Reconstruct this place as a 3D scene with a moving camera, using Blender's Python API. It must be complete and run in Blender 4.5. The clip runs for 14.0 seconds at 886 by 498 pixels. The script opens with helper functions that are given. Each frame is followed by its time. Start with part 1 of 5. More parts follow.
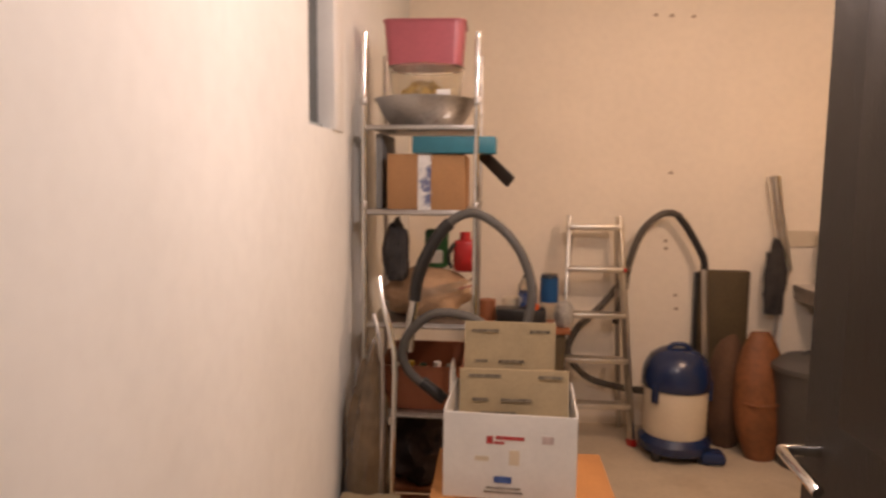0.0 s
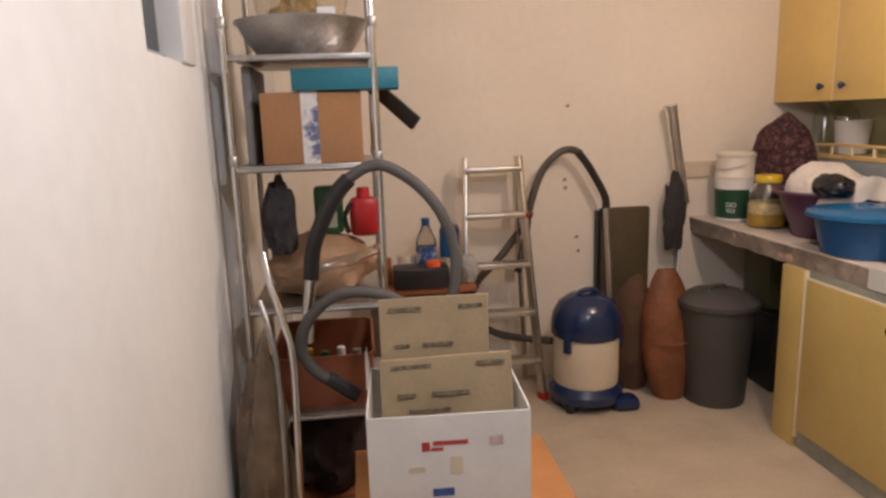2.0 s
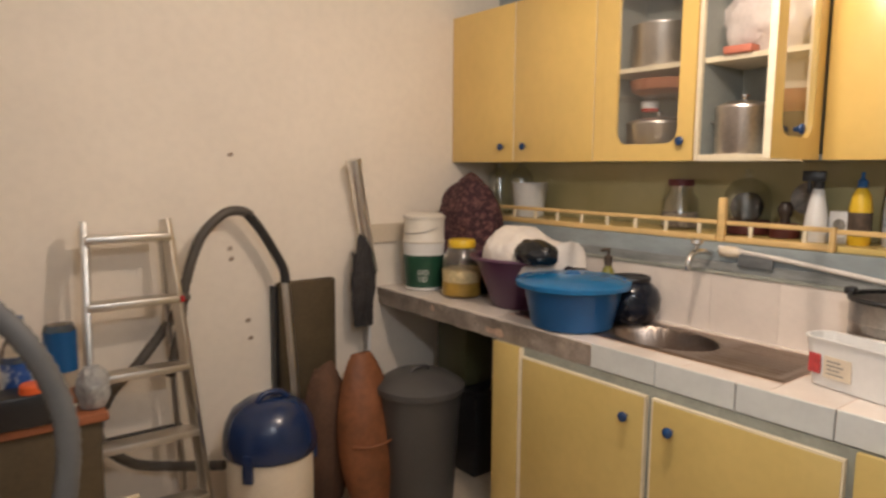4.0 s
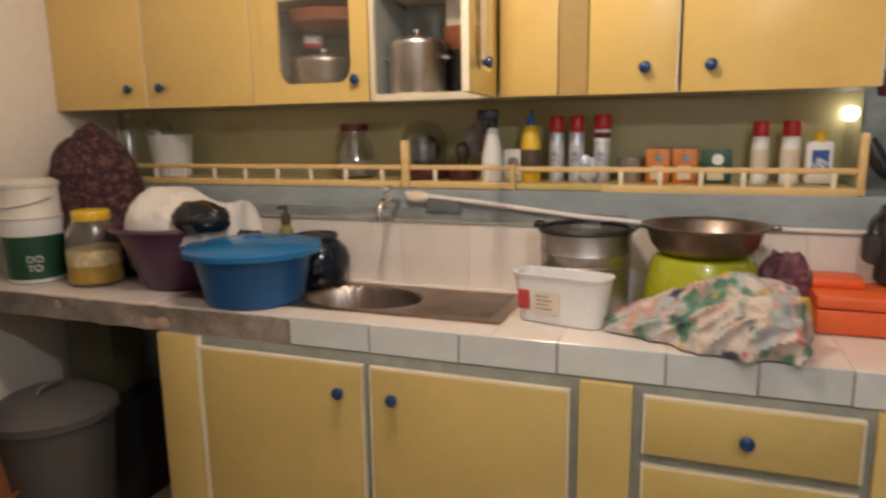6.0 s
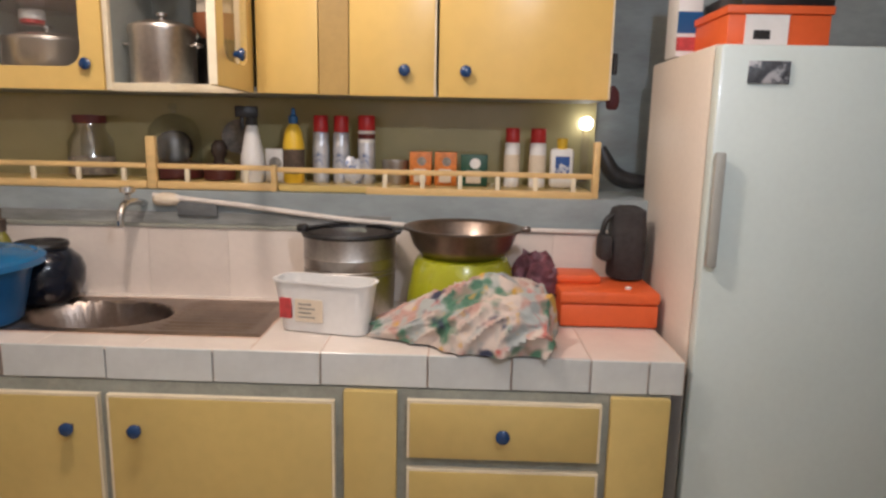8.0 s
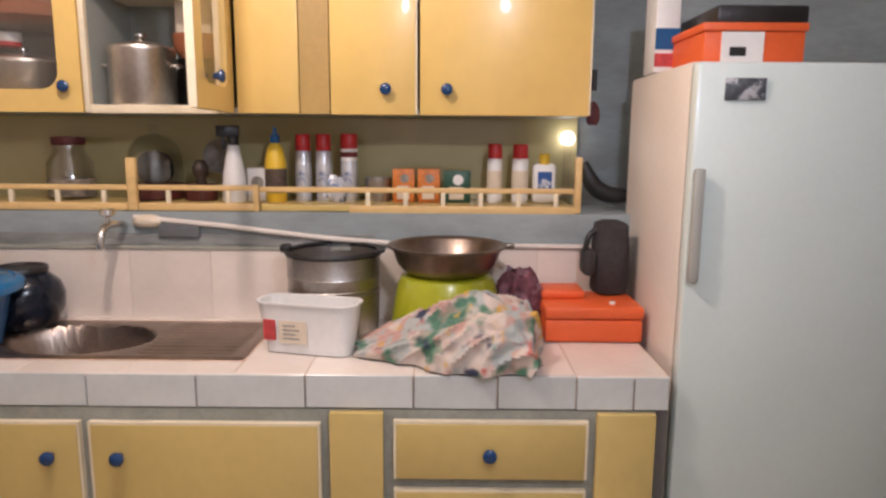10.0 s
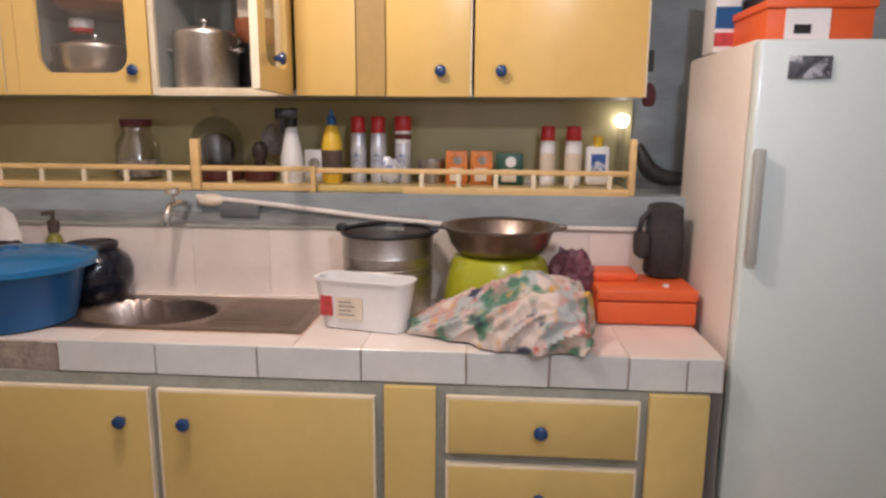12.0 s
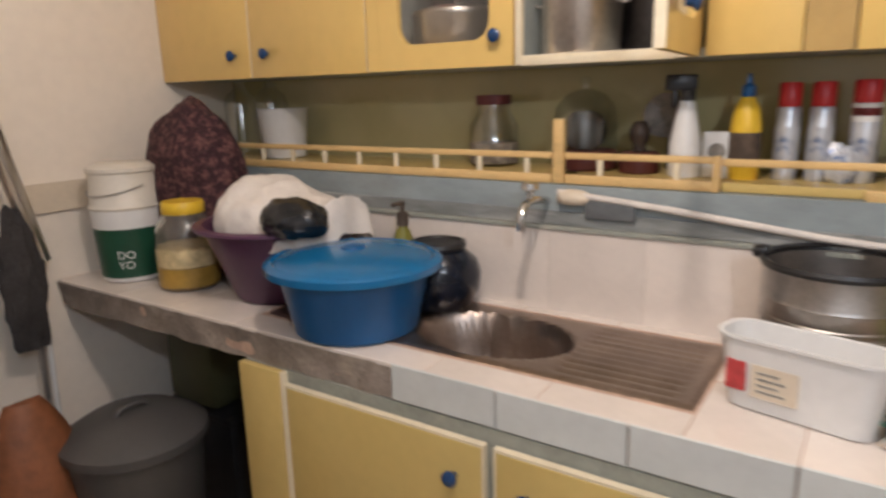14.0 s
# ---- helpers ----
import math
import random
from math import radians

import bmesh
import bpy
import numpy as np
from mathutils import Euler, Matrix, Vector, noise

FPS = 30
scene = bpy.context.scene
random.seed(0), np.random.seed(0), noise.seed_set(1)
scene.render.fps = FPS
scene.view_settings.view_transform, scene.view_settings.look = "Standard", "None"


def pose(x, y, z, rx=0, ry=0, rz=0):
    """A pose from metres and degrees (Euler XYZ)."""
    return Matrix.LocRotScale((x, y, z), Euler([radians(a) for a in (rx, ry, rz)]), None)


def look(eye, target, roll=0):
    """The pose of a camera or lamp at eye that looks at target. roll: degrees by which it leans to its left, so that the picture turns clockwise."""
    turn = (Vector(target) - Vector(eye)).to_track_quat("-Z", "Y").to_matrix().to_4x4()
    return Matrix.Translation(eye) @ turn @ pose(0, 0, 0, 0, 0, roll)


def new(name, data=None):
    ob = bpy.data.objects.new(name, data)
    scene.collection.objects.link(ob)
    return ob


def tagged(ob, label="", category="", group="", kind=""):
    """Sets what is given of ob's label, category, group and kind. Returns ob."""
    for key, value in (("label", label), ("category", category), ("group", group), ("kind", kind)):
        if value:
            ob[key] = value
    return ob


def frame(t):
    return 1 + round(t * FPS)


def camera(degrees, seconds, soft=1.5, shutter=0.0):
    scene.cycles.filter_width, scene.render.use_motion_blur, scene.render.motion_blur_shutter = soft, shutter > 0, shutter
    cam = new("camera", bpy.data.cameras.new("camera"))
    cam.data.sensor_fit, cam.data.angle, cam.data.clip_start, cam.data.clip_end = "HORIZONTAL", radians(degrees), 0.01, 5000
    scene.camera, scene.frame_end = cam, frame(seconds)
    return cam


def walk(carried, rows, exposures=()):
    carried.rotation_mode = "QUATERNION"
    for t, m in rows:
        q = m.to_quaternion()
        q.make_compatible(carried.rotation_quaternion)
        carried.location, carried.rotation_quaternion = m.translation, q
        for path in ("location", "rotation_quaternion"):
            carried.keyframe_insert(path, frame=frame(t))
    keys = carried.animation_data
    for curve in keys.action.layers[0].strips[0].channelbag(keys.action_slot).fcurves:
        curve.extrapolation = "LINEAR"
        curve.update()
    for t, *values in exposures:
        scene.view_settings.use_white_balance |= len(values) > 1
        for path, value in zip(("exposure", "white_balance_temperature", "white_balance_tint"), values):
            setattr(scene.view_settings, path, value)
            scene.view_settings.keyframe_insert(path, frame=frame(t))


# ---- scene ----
cam = camera(67.6, 14.0, soft=2.6, shutter=0.4)
PATH = [
    (0, (0.467, 0.335, 1.466), (0.306, 2.317, 1.254), 0.6),
    (0.5, (0.363, 0.476, 1.501), (0.5, 2.459, 1.276), -1.8),
    (1, (0.301, 0.583, 1.487), (0.5, 2.558, 1.239), -1.9),
    (1.5, (0.321, 0.644, 1.464), (0.597, 2.587, 1.077), -0.4),
    (2, (0.333, 0.772, 1.47), (0.575, 2.719, 1.081), -1.8),
    (4.3, (0.478, 1.626, 1.457), (1.797, 3.113, 1.23), -0.5),
    (4.5, (0.495, 1.687, 1.447), (1.857, 3.135, 1.221), -1.2),
    (5, (0.616, 1.763, 1.436), (2.084, 3.098, 1.186), 0.4),
    (5.5, (0.653, 1.834, 1.421), (2.365, 2.828, 1.138), 0.2),
    (6, (0.624, 1.891, 1.397), (2.473, 2.568, 1.044), -0.8),
    (6.5, (0.627, 1.896, 1.373), (2.534, 2.342, 0.969), -0.4),
    (7, (0.658, 1.875, 1.367), (2.585, 2.201, 0.941), -0.3),
    (7.5, (0.697, 1.853, 1.384), (2.659, 1.942, 1.006), 1.8),
    (10, (0.707, 1.842, 1.428), (2.679, 1.846, 1.098), 0.4),
    (10.5, (0.69, 1.845, 1.423), (2.657, 1.945, 1.077), 0.4),
    (11, (0.682, 1.85, 1.424), (2.65, 1.983, 1.098), 0.7),
    (11.5, (0.68, 1.841, 1.424), (2.646, 1.974, 1.086), 0.1),
    (12, (0.68, 1.861, 1.409), (2.642, 2.002, 1.044), 0.4),
    (12.5, (0.777, 1.889, 1.405), (2.696, 2.172, 0.917), -0.8),
    (13, (0.935, 1.877, 1.44), (2.795, 2.468, 1.002), 0.4),
    (13.5, (1.046, 1.918, 1.427), (2.79, 2.788, 0.978), 0.1),
    (14, (1.161, 2.113, 1.433), (2.783, 3.19, 0.975), -1.4),
]
EXPOSURES = [(0.0, 0.0, 8300, 30), (0.5, -0.02, 6800, 20), (2.0, 0.0, 6650, 19), (4.3, 0.16, 6350, 10), (5.0, 0.25, 6200, 9), (5.5, 0.26, 6150, 9),
             (6.0, -0.12, 6450, 11), (6.5, -0.40, 6500, 13), (7.0, -0.38, 6400, 13), (7.6, -0.10, 6050, 13), (10.0, 0.12, 5950, 19), (12.0, 0.08, 5950, 19),
             (12.8, -0.02, 6000, 17), (13.5, 0.0, 5900, 14), (14.0, 0.08, 5800, 11)]  # seconds, stops, kelvin, tint
walk(cam, [(t, look(eye, target, roll)) for t, eye, target, roll in PATH], EXPOSURES)

# ---- light ----
world = bpy.data.worlds.new("night")
scene.world = world
world.use_nodes = True
world.node_tree.nodes["Background"].inputs[0].default_value = (0.02, 0.025, 0.035, 1)
world.node_tree.nodes["Background"].inputs[1].default_value = 0.3


def lamp(name, place, power, colour, radius):
    data = bpy.data.lights.new(name, "POINT")
    data.energy, data.color, data.shadow_soft_size = power, colour, radius
    ob = new(name, data)
    ob.location = place
    return ob


BULB = (1.74, 2.42, 2.30)
# added fill lamp, in place of a flash carried with the camera
FILL_LAMP = (0.84, 1.53, 2.02)
lamp("room_light", BULB, 35, (1.0, 0.82, 0.66), 0.045)
lamp("side_light", FILL_LAMP, 26, (0.93, 0.96, 1.0), 0.035)


# ---- materials ----
def ramp(nodes, a, b, lo=0.3, hi=0.7):
    r = nodes.new("ShaderNodeValToRGB")
    r.color_ramp.elements[0].position, r.color_ramp.elements[1].position = lo, hi
    r.color_ramp.elements[0].color, r.color_ramp.elements[1].color = (*a, 1), (*b, 1)
    return r


def mat(name, colour, rough=0.6, metal=0.0, vary=0.12, scale=6.0, bump=0.1, fine=60.0, stain=None, stain_at=(0.55, 0.72),
        glass=0.0, glow=0.0, stretch=(1, 1, 1), coat=0.0, each=0.0, sheen=0.0):
    """A surface with broad and fine variation. stain: a second colour in patches. each: how much repeats differ."""
    m = bpy.data.materials.new(name)
    m.use_nodes = True
    nodes, links = m.node_tree.nodes, m.node_tree.links
    p = nodes["Principled BSDF"]
    co = nodes.new("ShaderNodeTexCoord")
    mp = nodes.new("ShaderNodeMapping")
    mp.inputs["Scale"].default_value = stretch
    links.new(co.outputs["Object"], mp.inputs[0])
    n1, n2 = nodes.new("ShaderNodeTexNoise"), nodes.new("ShaderNodeTexNoise")
    n1.inputs["Scale"].default_value, n1.inputs["Detail"].default_value = scale, 6
    n2.inputs["Scale"].default_value, n2.inputs["Detail"].default_value = fine, 4
    links.new(mp.outputs[0], n1.inputs[0])
    links.new(mp.outputs[0], n2.inputs[0])
    dark = tuple(c * (1 - vary) for c in colour)
    light = tuple(min(1, c * (1 + vary * 0.6)) for c in colour)
    r = ramp(nodes, dark, light)
    links.new(n1.outputs[0], r.inputs[0])
    out = r.outputs[0]
    mix = nodes.new("ShaderNodeMix")
    mix.data_type, mix.blend_type = "RGBA", "MULTIPLY"
    mix.inputs[0].default_value = min(1, vary * 2)
    r2 = ramp(nodes, (0.75, 0.75, 0.75), (1, 1, 1), 0.35, 0.6)
    links.new(n2.outputs[0], r2.inputs[0])
    links.new(out, mix.inputs[6])
    links.new(r2.outputs[0], mix.inputs[7])
    out = mix.outputs[2]
    if stain:
        n3 = nodes.new("ShaderNodeTexNoise")
        n3.inputs["Scale"].default_value, n3.inputs["Detail"].default_value = scale * 0.6, 9
        n3.inputs["Roughness"].default_value = 0.7
        links.new(mp.outputs[0], n3.inputs[0])
        r3 = ramp(nodes, (0, 0, 0), (1, 1, 1), *stain_at)
        links.new(n3.outputs[0], r3.inputs[0])
        mx = nodes.new("ShaderNodeMix")
        mx.data_type = "RGBA"
        links.new(r3.outputs[0], mx.inputs[0])
        links.new(out, mx.inputs[6])
        mx.inputs[7].default_value = (*stain, 1)
        out = mx.outputs[2]
    if each:
        info = nodes.new("ShaderNodeObjectInfo")
        hsv = nodes.new("ShaderNodeHueSaturation")
        rng = nodes.new("ShaderNodeMapRange")
        rng.inputs[3].default_value, rng.inputs[4].default_value = 1 - each, 1 + each * 0.5
        links.new(info.outputs["Random"], rng.inputs[0])
        links.new(rng.outputs[0], hsv.inputs["Value"])
        links.new(out, hsv.inputs["Color"])
        out = hsv.outputs[0]
    links.new(out, p.inputs["Base Color"])
    p.inputs["Metallic"].default_value = metal
    rr = nodes.new("ShaderNodeMapRange")
    rr.inputs[3].default_value, rr.inputs[4].default_value = max(0.02, rough * 0.82), min(1, rough * 1.18)
    links.new(n1.outputs[0], rr.inputs[0])
    links.new(rr.outputs[0], p.inputs["Roughness"])
    if bump:
        b = nodes.new("ShaderNodeBump")
        b.inputs["Strength"].default_value, b.inputs["Distance"].default_value = bump, 0.004
        links.new(n2.outputs[0], b.inputs["Height"])
        links.new(b.outputs[0], p.inputs["Normal"])
    if glass:
        p.inputs["Transmission Weight"].default_value = glass
        p.inputs["IOR"].default_value = 1.45
    if coat:
        p.inputs["Coat Weight"].default_value = coat
        p.inputs["Coat Roughness"].default_value = 0.07
    if sheen:
        p.inputs["Sheen Weight"].default_value = sheen
    if glow:
        p.inputs["Emission Color"].default_value = (*colour, 1)
        p.inputs["Emission Strength"].default_value = glow
    return m


M_WHITEWALL = mat("white_limewash", (0.80, 0.80, 0.78), 0.85, vary=0.06, scale=2.0, bump=0.16, fine=18, stain=(0.66, 0.62, 0.55), stain_at=(0.62, 0.9))
M_ENDWALL = mat("cream_limewash", (0.89, 0.80, 0.685), 0.85, vary=0.06, scale=1.6, bump=0.35, fine=25, stain=(0.60, 0.50, 0.38), stain_at=(0.64, 0.95))
M_BLUEWALL = mat("blue_grey_paint", (0.34, 0.39, 0.40), 0.5, vary=0.2, scale=5, bump=0.35, fine=30, stain=(0.24, 0.255, 0.25), stain_at=(0.5, 0.7), stretch=(1, 0.6, 1.6))
M_OLIVE = mat("olive_gloss_paint", (0.50, 0.44, 0.225), 0.13, vary=0.08, scale=3, bump=0.04, fine=14)
M_FLOOR = mat("worn_floor", (0.60, 0.50, 0.38), 0.55, vary=0.12, scale=3, bump=0.2, fine=40, stain=(0.42, 0.33, 0.23), stain_at=(0.5, 0.8))
M_CEIL = mat("ceiling_paint", (0.74, 0.71, 0.66), 0.9, vary=0.05, scale=2, bump=0.2)
M_YELLOW = mat("yellow_paint", (0.80, 0.55, 0.17), 0.30, vary=0.06, scale=3, bump=0.04, fine=20, coat=0.55, stain=(0.70, 0.46, 0.14), stain_at=(0.58, 0.9))
M_YELLOWLOW = mat("worn_yellow_paint", (0.62, 0.46, 0.16), 0.35, vary=0.08, scale=3, bump=0.06, fine=30, coat=0.15, stain=(0.52, 0.38, 0.14), stain_at=(0.56, 0.85))
M_EDGE = mat("pale_edge", (0.82, 0.72, 0.52), 0.5, vary=0.1, scale=12)
M_PLASTER = mat("grey_cement", (0.34, 0.35, 0.30), 0.8, vary=0.2, scale=10, bump=0.5, fine=70, stain=(0.45, 0.42, 0.35))
M_ROUGH = mat("bare_concrete", (0.30, 0.25, 0.21), 0.9, vary=0.3, scale=14, bump=0.9, fine=90, stain=(0.50, 0.42, 0.34))
M_TILE = mat("white_glazed_tile", (0.82, 0.735, 0.66), 0.22, vary=0.05, scale=8, bump=0.03, each=0.08, stain=(0.66, 0.56, 0.48), stain_at=(0.62, 0.9))
# front-edge copy of the white tile, tinted for the cool light on it
M_TILEFRONT = mat("cool_lit_white_tile", (0.66, 0.68, 0.66), 0.22, vary=0.06, scale=8, bump=0.03, each=0.08, stain=(0.52, 0.50, 0.46), stain_at=(0.62, 0.9))
M_GROUTPALE = mat("pale_grout", (0.74, 0.66, 0.58), 0.9, vary=0.15, scale=20, bump=0.2)
M_GROUT = mat("reddish_grout", (0.58, 0.40, 0.30), 0.9, vary=0.25, scale=20, bump=0.3)
M_STEEL = mat("brushed_steel", (0.66, 0.63, 0.60), 0.22, 1.0, vary=0.12, scale=8, bump=0.06, fine=120)
M_DULLSTEEL = mat("dull_steel", (0.54, 0.52, 0.50), 0.42, 1.0, vary=0.25, scale=8, bump=0.1, fine=90, stain=(0.24, 0.20, 0.17))
M_SINK = mat("stained_steel_sink", (0.42, 0.345, 0.295), 0.38, 1.0, vary=0.2, scale=8, bump=0.08, fine=80, stain=(0.32, 0.26, 0.21))
M_PIPE = mat("bright_sheet_metal", (0.82, 0.80, 0.77), 0.3, 1.0, vary=0.12, scale=10, bump=0.08, fine=30)
M_DARKPOT = mat("blackened_steel", (0.09, 0.08, 0.075), 0.35, 0.9, vary=0.3, scale=8)
M_CHROME = mat("chrome", (0.75, 0.74, 0.72), 0.12, 1.0, vary=0.05)
M_ALU = mat("aluminium", (0.70, 0.66, 0.60), 0.38, 1.0, vary=0.12, scale=10, bump=0.05, fine=120)
M_POTSTEEL = mat("scoured_steel", (0.54, 0.51, 0.48), 0.40, 1.0, vary=0.25, scale=8, bump=0.1, fine=90, stain=(0.24, 0.20, 0.17))
M_COPPER = mat("tinned_copper", (0.27, 0.215, 0.18), 0.32, 1.0, vary=0.25, scale=8, bump=0.1, fine=60)
M_BLACK = mat("black_plastic", (0.022, 0.021, 0.022), 0.4, vary=0.3, scale=10, bump=0.2)
M_BLACKBAG = mat("black_bin_bag", (0.016, 0.017, 0.02), 0.25, vary=0.3, scale=14, bump=0.5, fine=25)
M_DARKCLOTH = mat("dark_cloth", (0.045, 0.04, 0.04), 0.9, vary=0.4, scale=14, bump=0.6, fine=80)
M_DARKWOOD = mat("dark_stained_wood", (0.020, 0.014, 0.010), 0.5, vary=0.3, scale=6, bump=0.3, fine=60, stretch=(8, 8, 1))
M_BROWNBOARD = mat("olive_brown_board", (0.10, 0.070, 0.035), 0.7, vary=0.25, scale=5, bump=0.3, stain=(0.07, 0.05, 0.03))
M_RUST = mat("reddish_brown_leather", (0.24, 0.085, 0.032), 0.6, vary=0.3, scale=7, bump=0.5, fine=40, stain=(0.15, 0.06, 0.03))
# bin grey lowered so its colour carries the shade under the worktop
M_BIN = mat("shaded_grey_plastic", (0.078, 0.074, 0.072), 0.5, vary=0.12, scale=5, bump=0.1)
M_BLUEPL = mat("blue_plastic", (0.008, 0.095, 0.27), 0.32, vary=0.1, scale=5, bump=0.05)
M_NAVY = mat("navy_plastic", (0.010, 0.028, 0.095), 0.25, vary=0.12, scale=5, bump=0.04, coat=0.3)
M_KNOB = mat("blue_knob", (0.01, 0.05, 0.16), 0.25, vary=0.1, coat=0.3)
M_CREAM = mat("cream_plastic", (0.72, 0.62, 0.48), 0.45, vary=0.08, scale=5)
M_PURPLE = mat("purple_plastic", (0.085, 0.028, 0.075), 0.4, vary=0.12, scale=5)
M_WHITEPL = mat("white_plastic", (0.80, 0.79, 0.77), 0.4, vary=0.05, scale=8)
M_WHITECLOTH = mat("white_cloth", (0.78, 0.72, 0.66), 0.95, vary=0.12, scale=12, bump=0.4, fine=150)
M_GREENLABEL = mat("green_label", (0.016, 0.075, 0.042), 0.4, vary=0.15, scale=9)
M_YELLOWLID = mat("yellow_plastic_lid", (0.80, 0.52, 0.03), 0.4, vary=0.06)
M_PICKLE = mat("yellow_preserve", (0.66, 0.42, 0.06), 0.5, vary=0.35, scale=30, bump=0.4, fine=40)
M_JAR = mat("cloudy_plastic_jar", (0.95, 0.92, 0.84), 0.08, vary=0.0, bump=0.0, glass=0.95)
M_DARKFILL = mat("dark_spice", (0.10, 0.07, 0.05), 0.8, vary=0.4, scale=40, bump=0.5)
M_LIME = mat("lime_green_enamel", (0.40, 0.42, 0.012), 0.28, vary=0.08, scale=5, coat=0.4)
M_ORANGE = mat("orange_plastic", (0.80, 0.13, 0.03), 0.45, vary=0.08, scale=6, stain=(0.62, 0.11, 0.03))
M_RED = mat("red_plastic", (0.50, 0.02, 0.02), 0.4, vary=0.1)
M_REDPRINT = mat("red_print", (0.55, 0.06, 0.06), 0.6, vary=0.3, scale=40)
M_BLUEPRINT = mat("blue_print", (0.05, 0.12, 0.36), 0.6, vary=0.3, scale=40)
M_GREYPRINT = mat("grey_print", (0.30, 0.28, 0.25), 0.8, vary=0.3, scale=40)
M_PINK = mat("pink_plastic", (0.50, 0.12, 0.15), 0.35, vary=0.12, scale=5, glass=0.15)
M_CARD = mat("brown_cardboard", (0.40, 0.20, 0.09), 0.85, vary=0.12, scale=6, bump=0.25, fine=90)
M_CARDPALE = mat("pale_cardboard", (0.44, 0.34, 0.21), 0.85, vary=0.12, scale=6, bump=0.25, fine=90)
M_CARDORANGE = mat("orange_cardboard", (0.56, 0.25, 0.09), 0.8, vary=0.12, scale=6, bump=0.2, fine=90)
M_WHITEBOX = mat("printed_white_cardboard", (0.78, 0.77, 0.75), 0.6, vary=0.06, scale=8, bump=0.12, stain=(0.62, 0.58, 0.52), stain_at=(0.62, 0.85))
M_TAPE = mat("packing_tape", (0.70, 0.68, 0.66), 0.3, vary=0.2, scale=20, stain=(0.12, 0.14, 0.25), stain_at=(0.5, 0.56))
M_TEAL = mat("teal_card", (0.008, 0.16, 0.22), 0.5, vary=0.12, scale=5)
M_HOSE = mat("grey_ribbed_hose", (0.10, 0.092, 0.085), 0.65, vary=0.15, scale=8)
M_DARKHOSE = mat("dark_ribbed_hose", (0.10, 0.085, 0.07), 0.5, vary=0.15, scale=8)
M_FRIDGE = mat("pale_enamel", (0.66, 0.74, 0.71), 0.35, vary=0.04, scale=3, bump=0.05, coat=0.2)
# white fridge side with warm lamplight put into its colour, plus smudges
M_FRIDGESIDE = mat("warm_lit_white_enamel", (0.78, 0.70, 0.62), 0.45, vary=0.06, scale=3, bump=0.06, stain=(0.60, 0.48, 0.38), stain_at=(0.66, 0.9))
M_HANDLE = mat("grey_handle", (0.42, 0.42, 0.38), 0.4, vary=0.08)
M_BURGUNDY = mat("burgundy_print_cloth", (0.040, 0.012, 0.018), 0.9, vary=0.5, scale=80, bump=0.4, fine=90, stain=(0.17, 0.075, 0.07), stain_at=(0.47, 0.64))
M_PIPEWHITE = mat("white_cable_cover", (0.74, 0.68, 0.62), 0.5, vary=0.1, scale=12)
M_WOODRAIL = mat("pale_yellow_wood", (0.76, 0.52, 0.22), 0.45, vary=0.12, scale=10, bump=0.15, stretch=(6, 1, 6))
M_GLOW = mat("globe_glow", (1.0, 0.93, 0.82), 0.4, vary=0.0, bump=0.0, glow=9.0)
M_CHIP = mat("chipped_plaster", (0.58, 0.45, 0.34), 0.95, vary=0.3, scale=30)
M_RUSTMETAL = mat("rusty_mark", (0.22, 0.13, 0.08), 0.9, vary=0.3, scale=30)
M_GREENPL = mat("green_plastic", (0.02, 0.12, 0.04), 0.4, vary=0.15)
M_INSIDE = mat("cabinet_interior", (0.34, 0.36, 0.33), 0.6, vary=0.12, scale=5)
M_BLUEBOTTLE = mat("blue_label", (0.03, 0.10, 0.34), 0.35, vary=0.3, scale=25, stain=(0.6, 0.62, 0.66), stain_at=(0.5, 0.56))
M_SILVERCAN = mat("silver_can", (0.62, 0.64, 0.68), 0.35, 0.5, vary=0.15, scale=20, stain=(0.12, 0.18, 0.36), stain_at=(0.52, 0.6))
M_TERRA = mat("terracotta", (0.36, 0.12, 0.05), 0.6, vary=0.2, scale=10)
M_DARKPANE = mat("dark_window_glass", (0.035, 0.045, 0.05), 0.15, vary=0.2, scale=4, bump=0.02)
# cabinet yellow darkened, so the strip's colour holds the shade there
M_SHADED_STRIP = mat("shaded_yellow_strip", (0.46, 0.30, 0.09), 0.55, vary=0.12, scale=4)


def thin_glass(name, tint, gloss=0.06):
    """Thin clear glass: mostly see-through, with mirrored light that grows at the edges."""
    m = bpy.data.materials.new(name)
    m.use_nodes = True
    nodes, links = m.node_tree.nodes, m.node_tree.links
    nodes.remove(nodes["Principled BSDF"])
    clear, shine, mix, rim = (nodes.new("ShaderNode" + k) for k in ("BsdfTransparent", "BsdfGlossy", "MixShader", "LayerWeight"))
    clear.inputs[0].default_value = (*tint, 1)
    shine.inputs["Roughness"].default_value = gloss
    edge, lift = nodes.new("ShaderNodeMath"), nodes.new("ShaderNodeMapRange")
    edge.operation, edge.inputs[1].default_value = "POWER", 4.0
    lift.inputs[3].default_value, lift.inputs[4].default_value = 0.09, 0.45
    links.new(rim.outputs["Facing"], edge.inputs[0])
    links.new(edge.outputs[0], lift.inputs[0])
    links.new(lift.outputs[0], mix.inputs[0])
    links.new(clear.outputs[0], mix.inputs[1])
    links.new(shine.outputs[0], mix.inputs[2])
    links.new(mix.outputs[0], nodes["Material Output"].inputs[0])
    return m


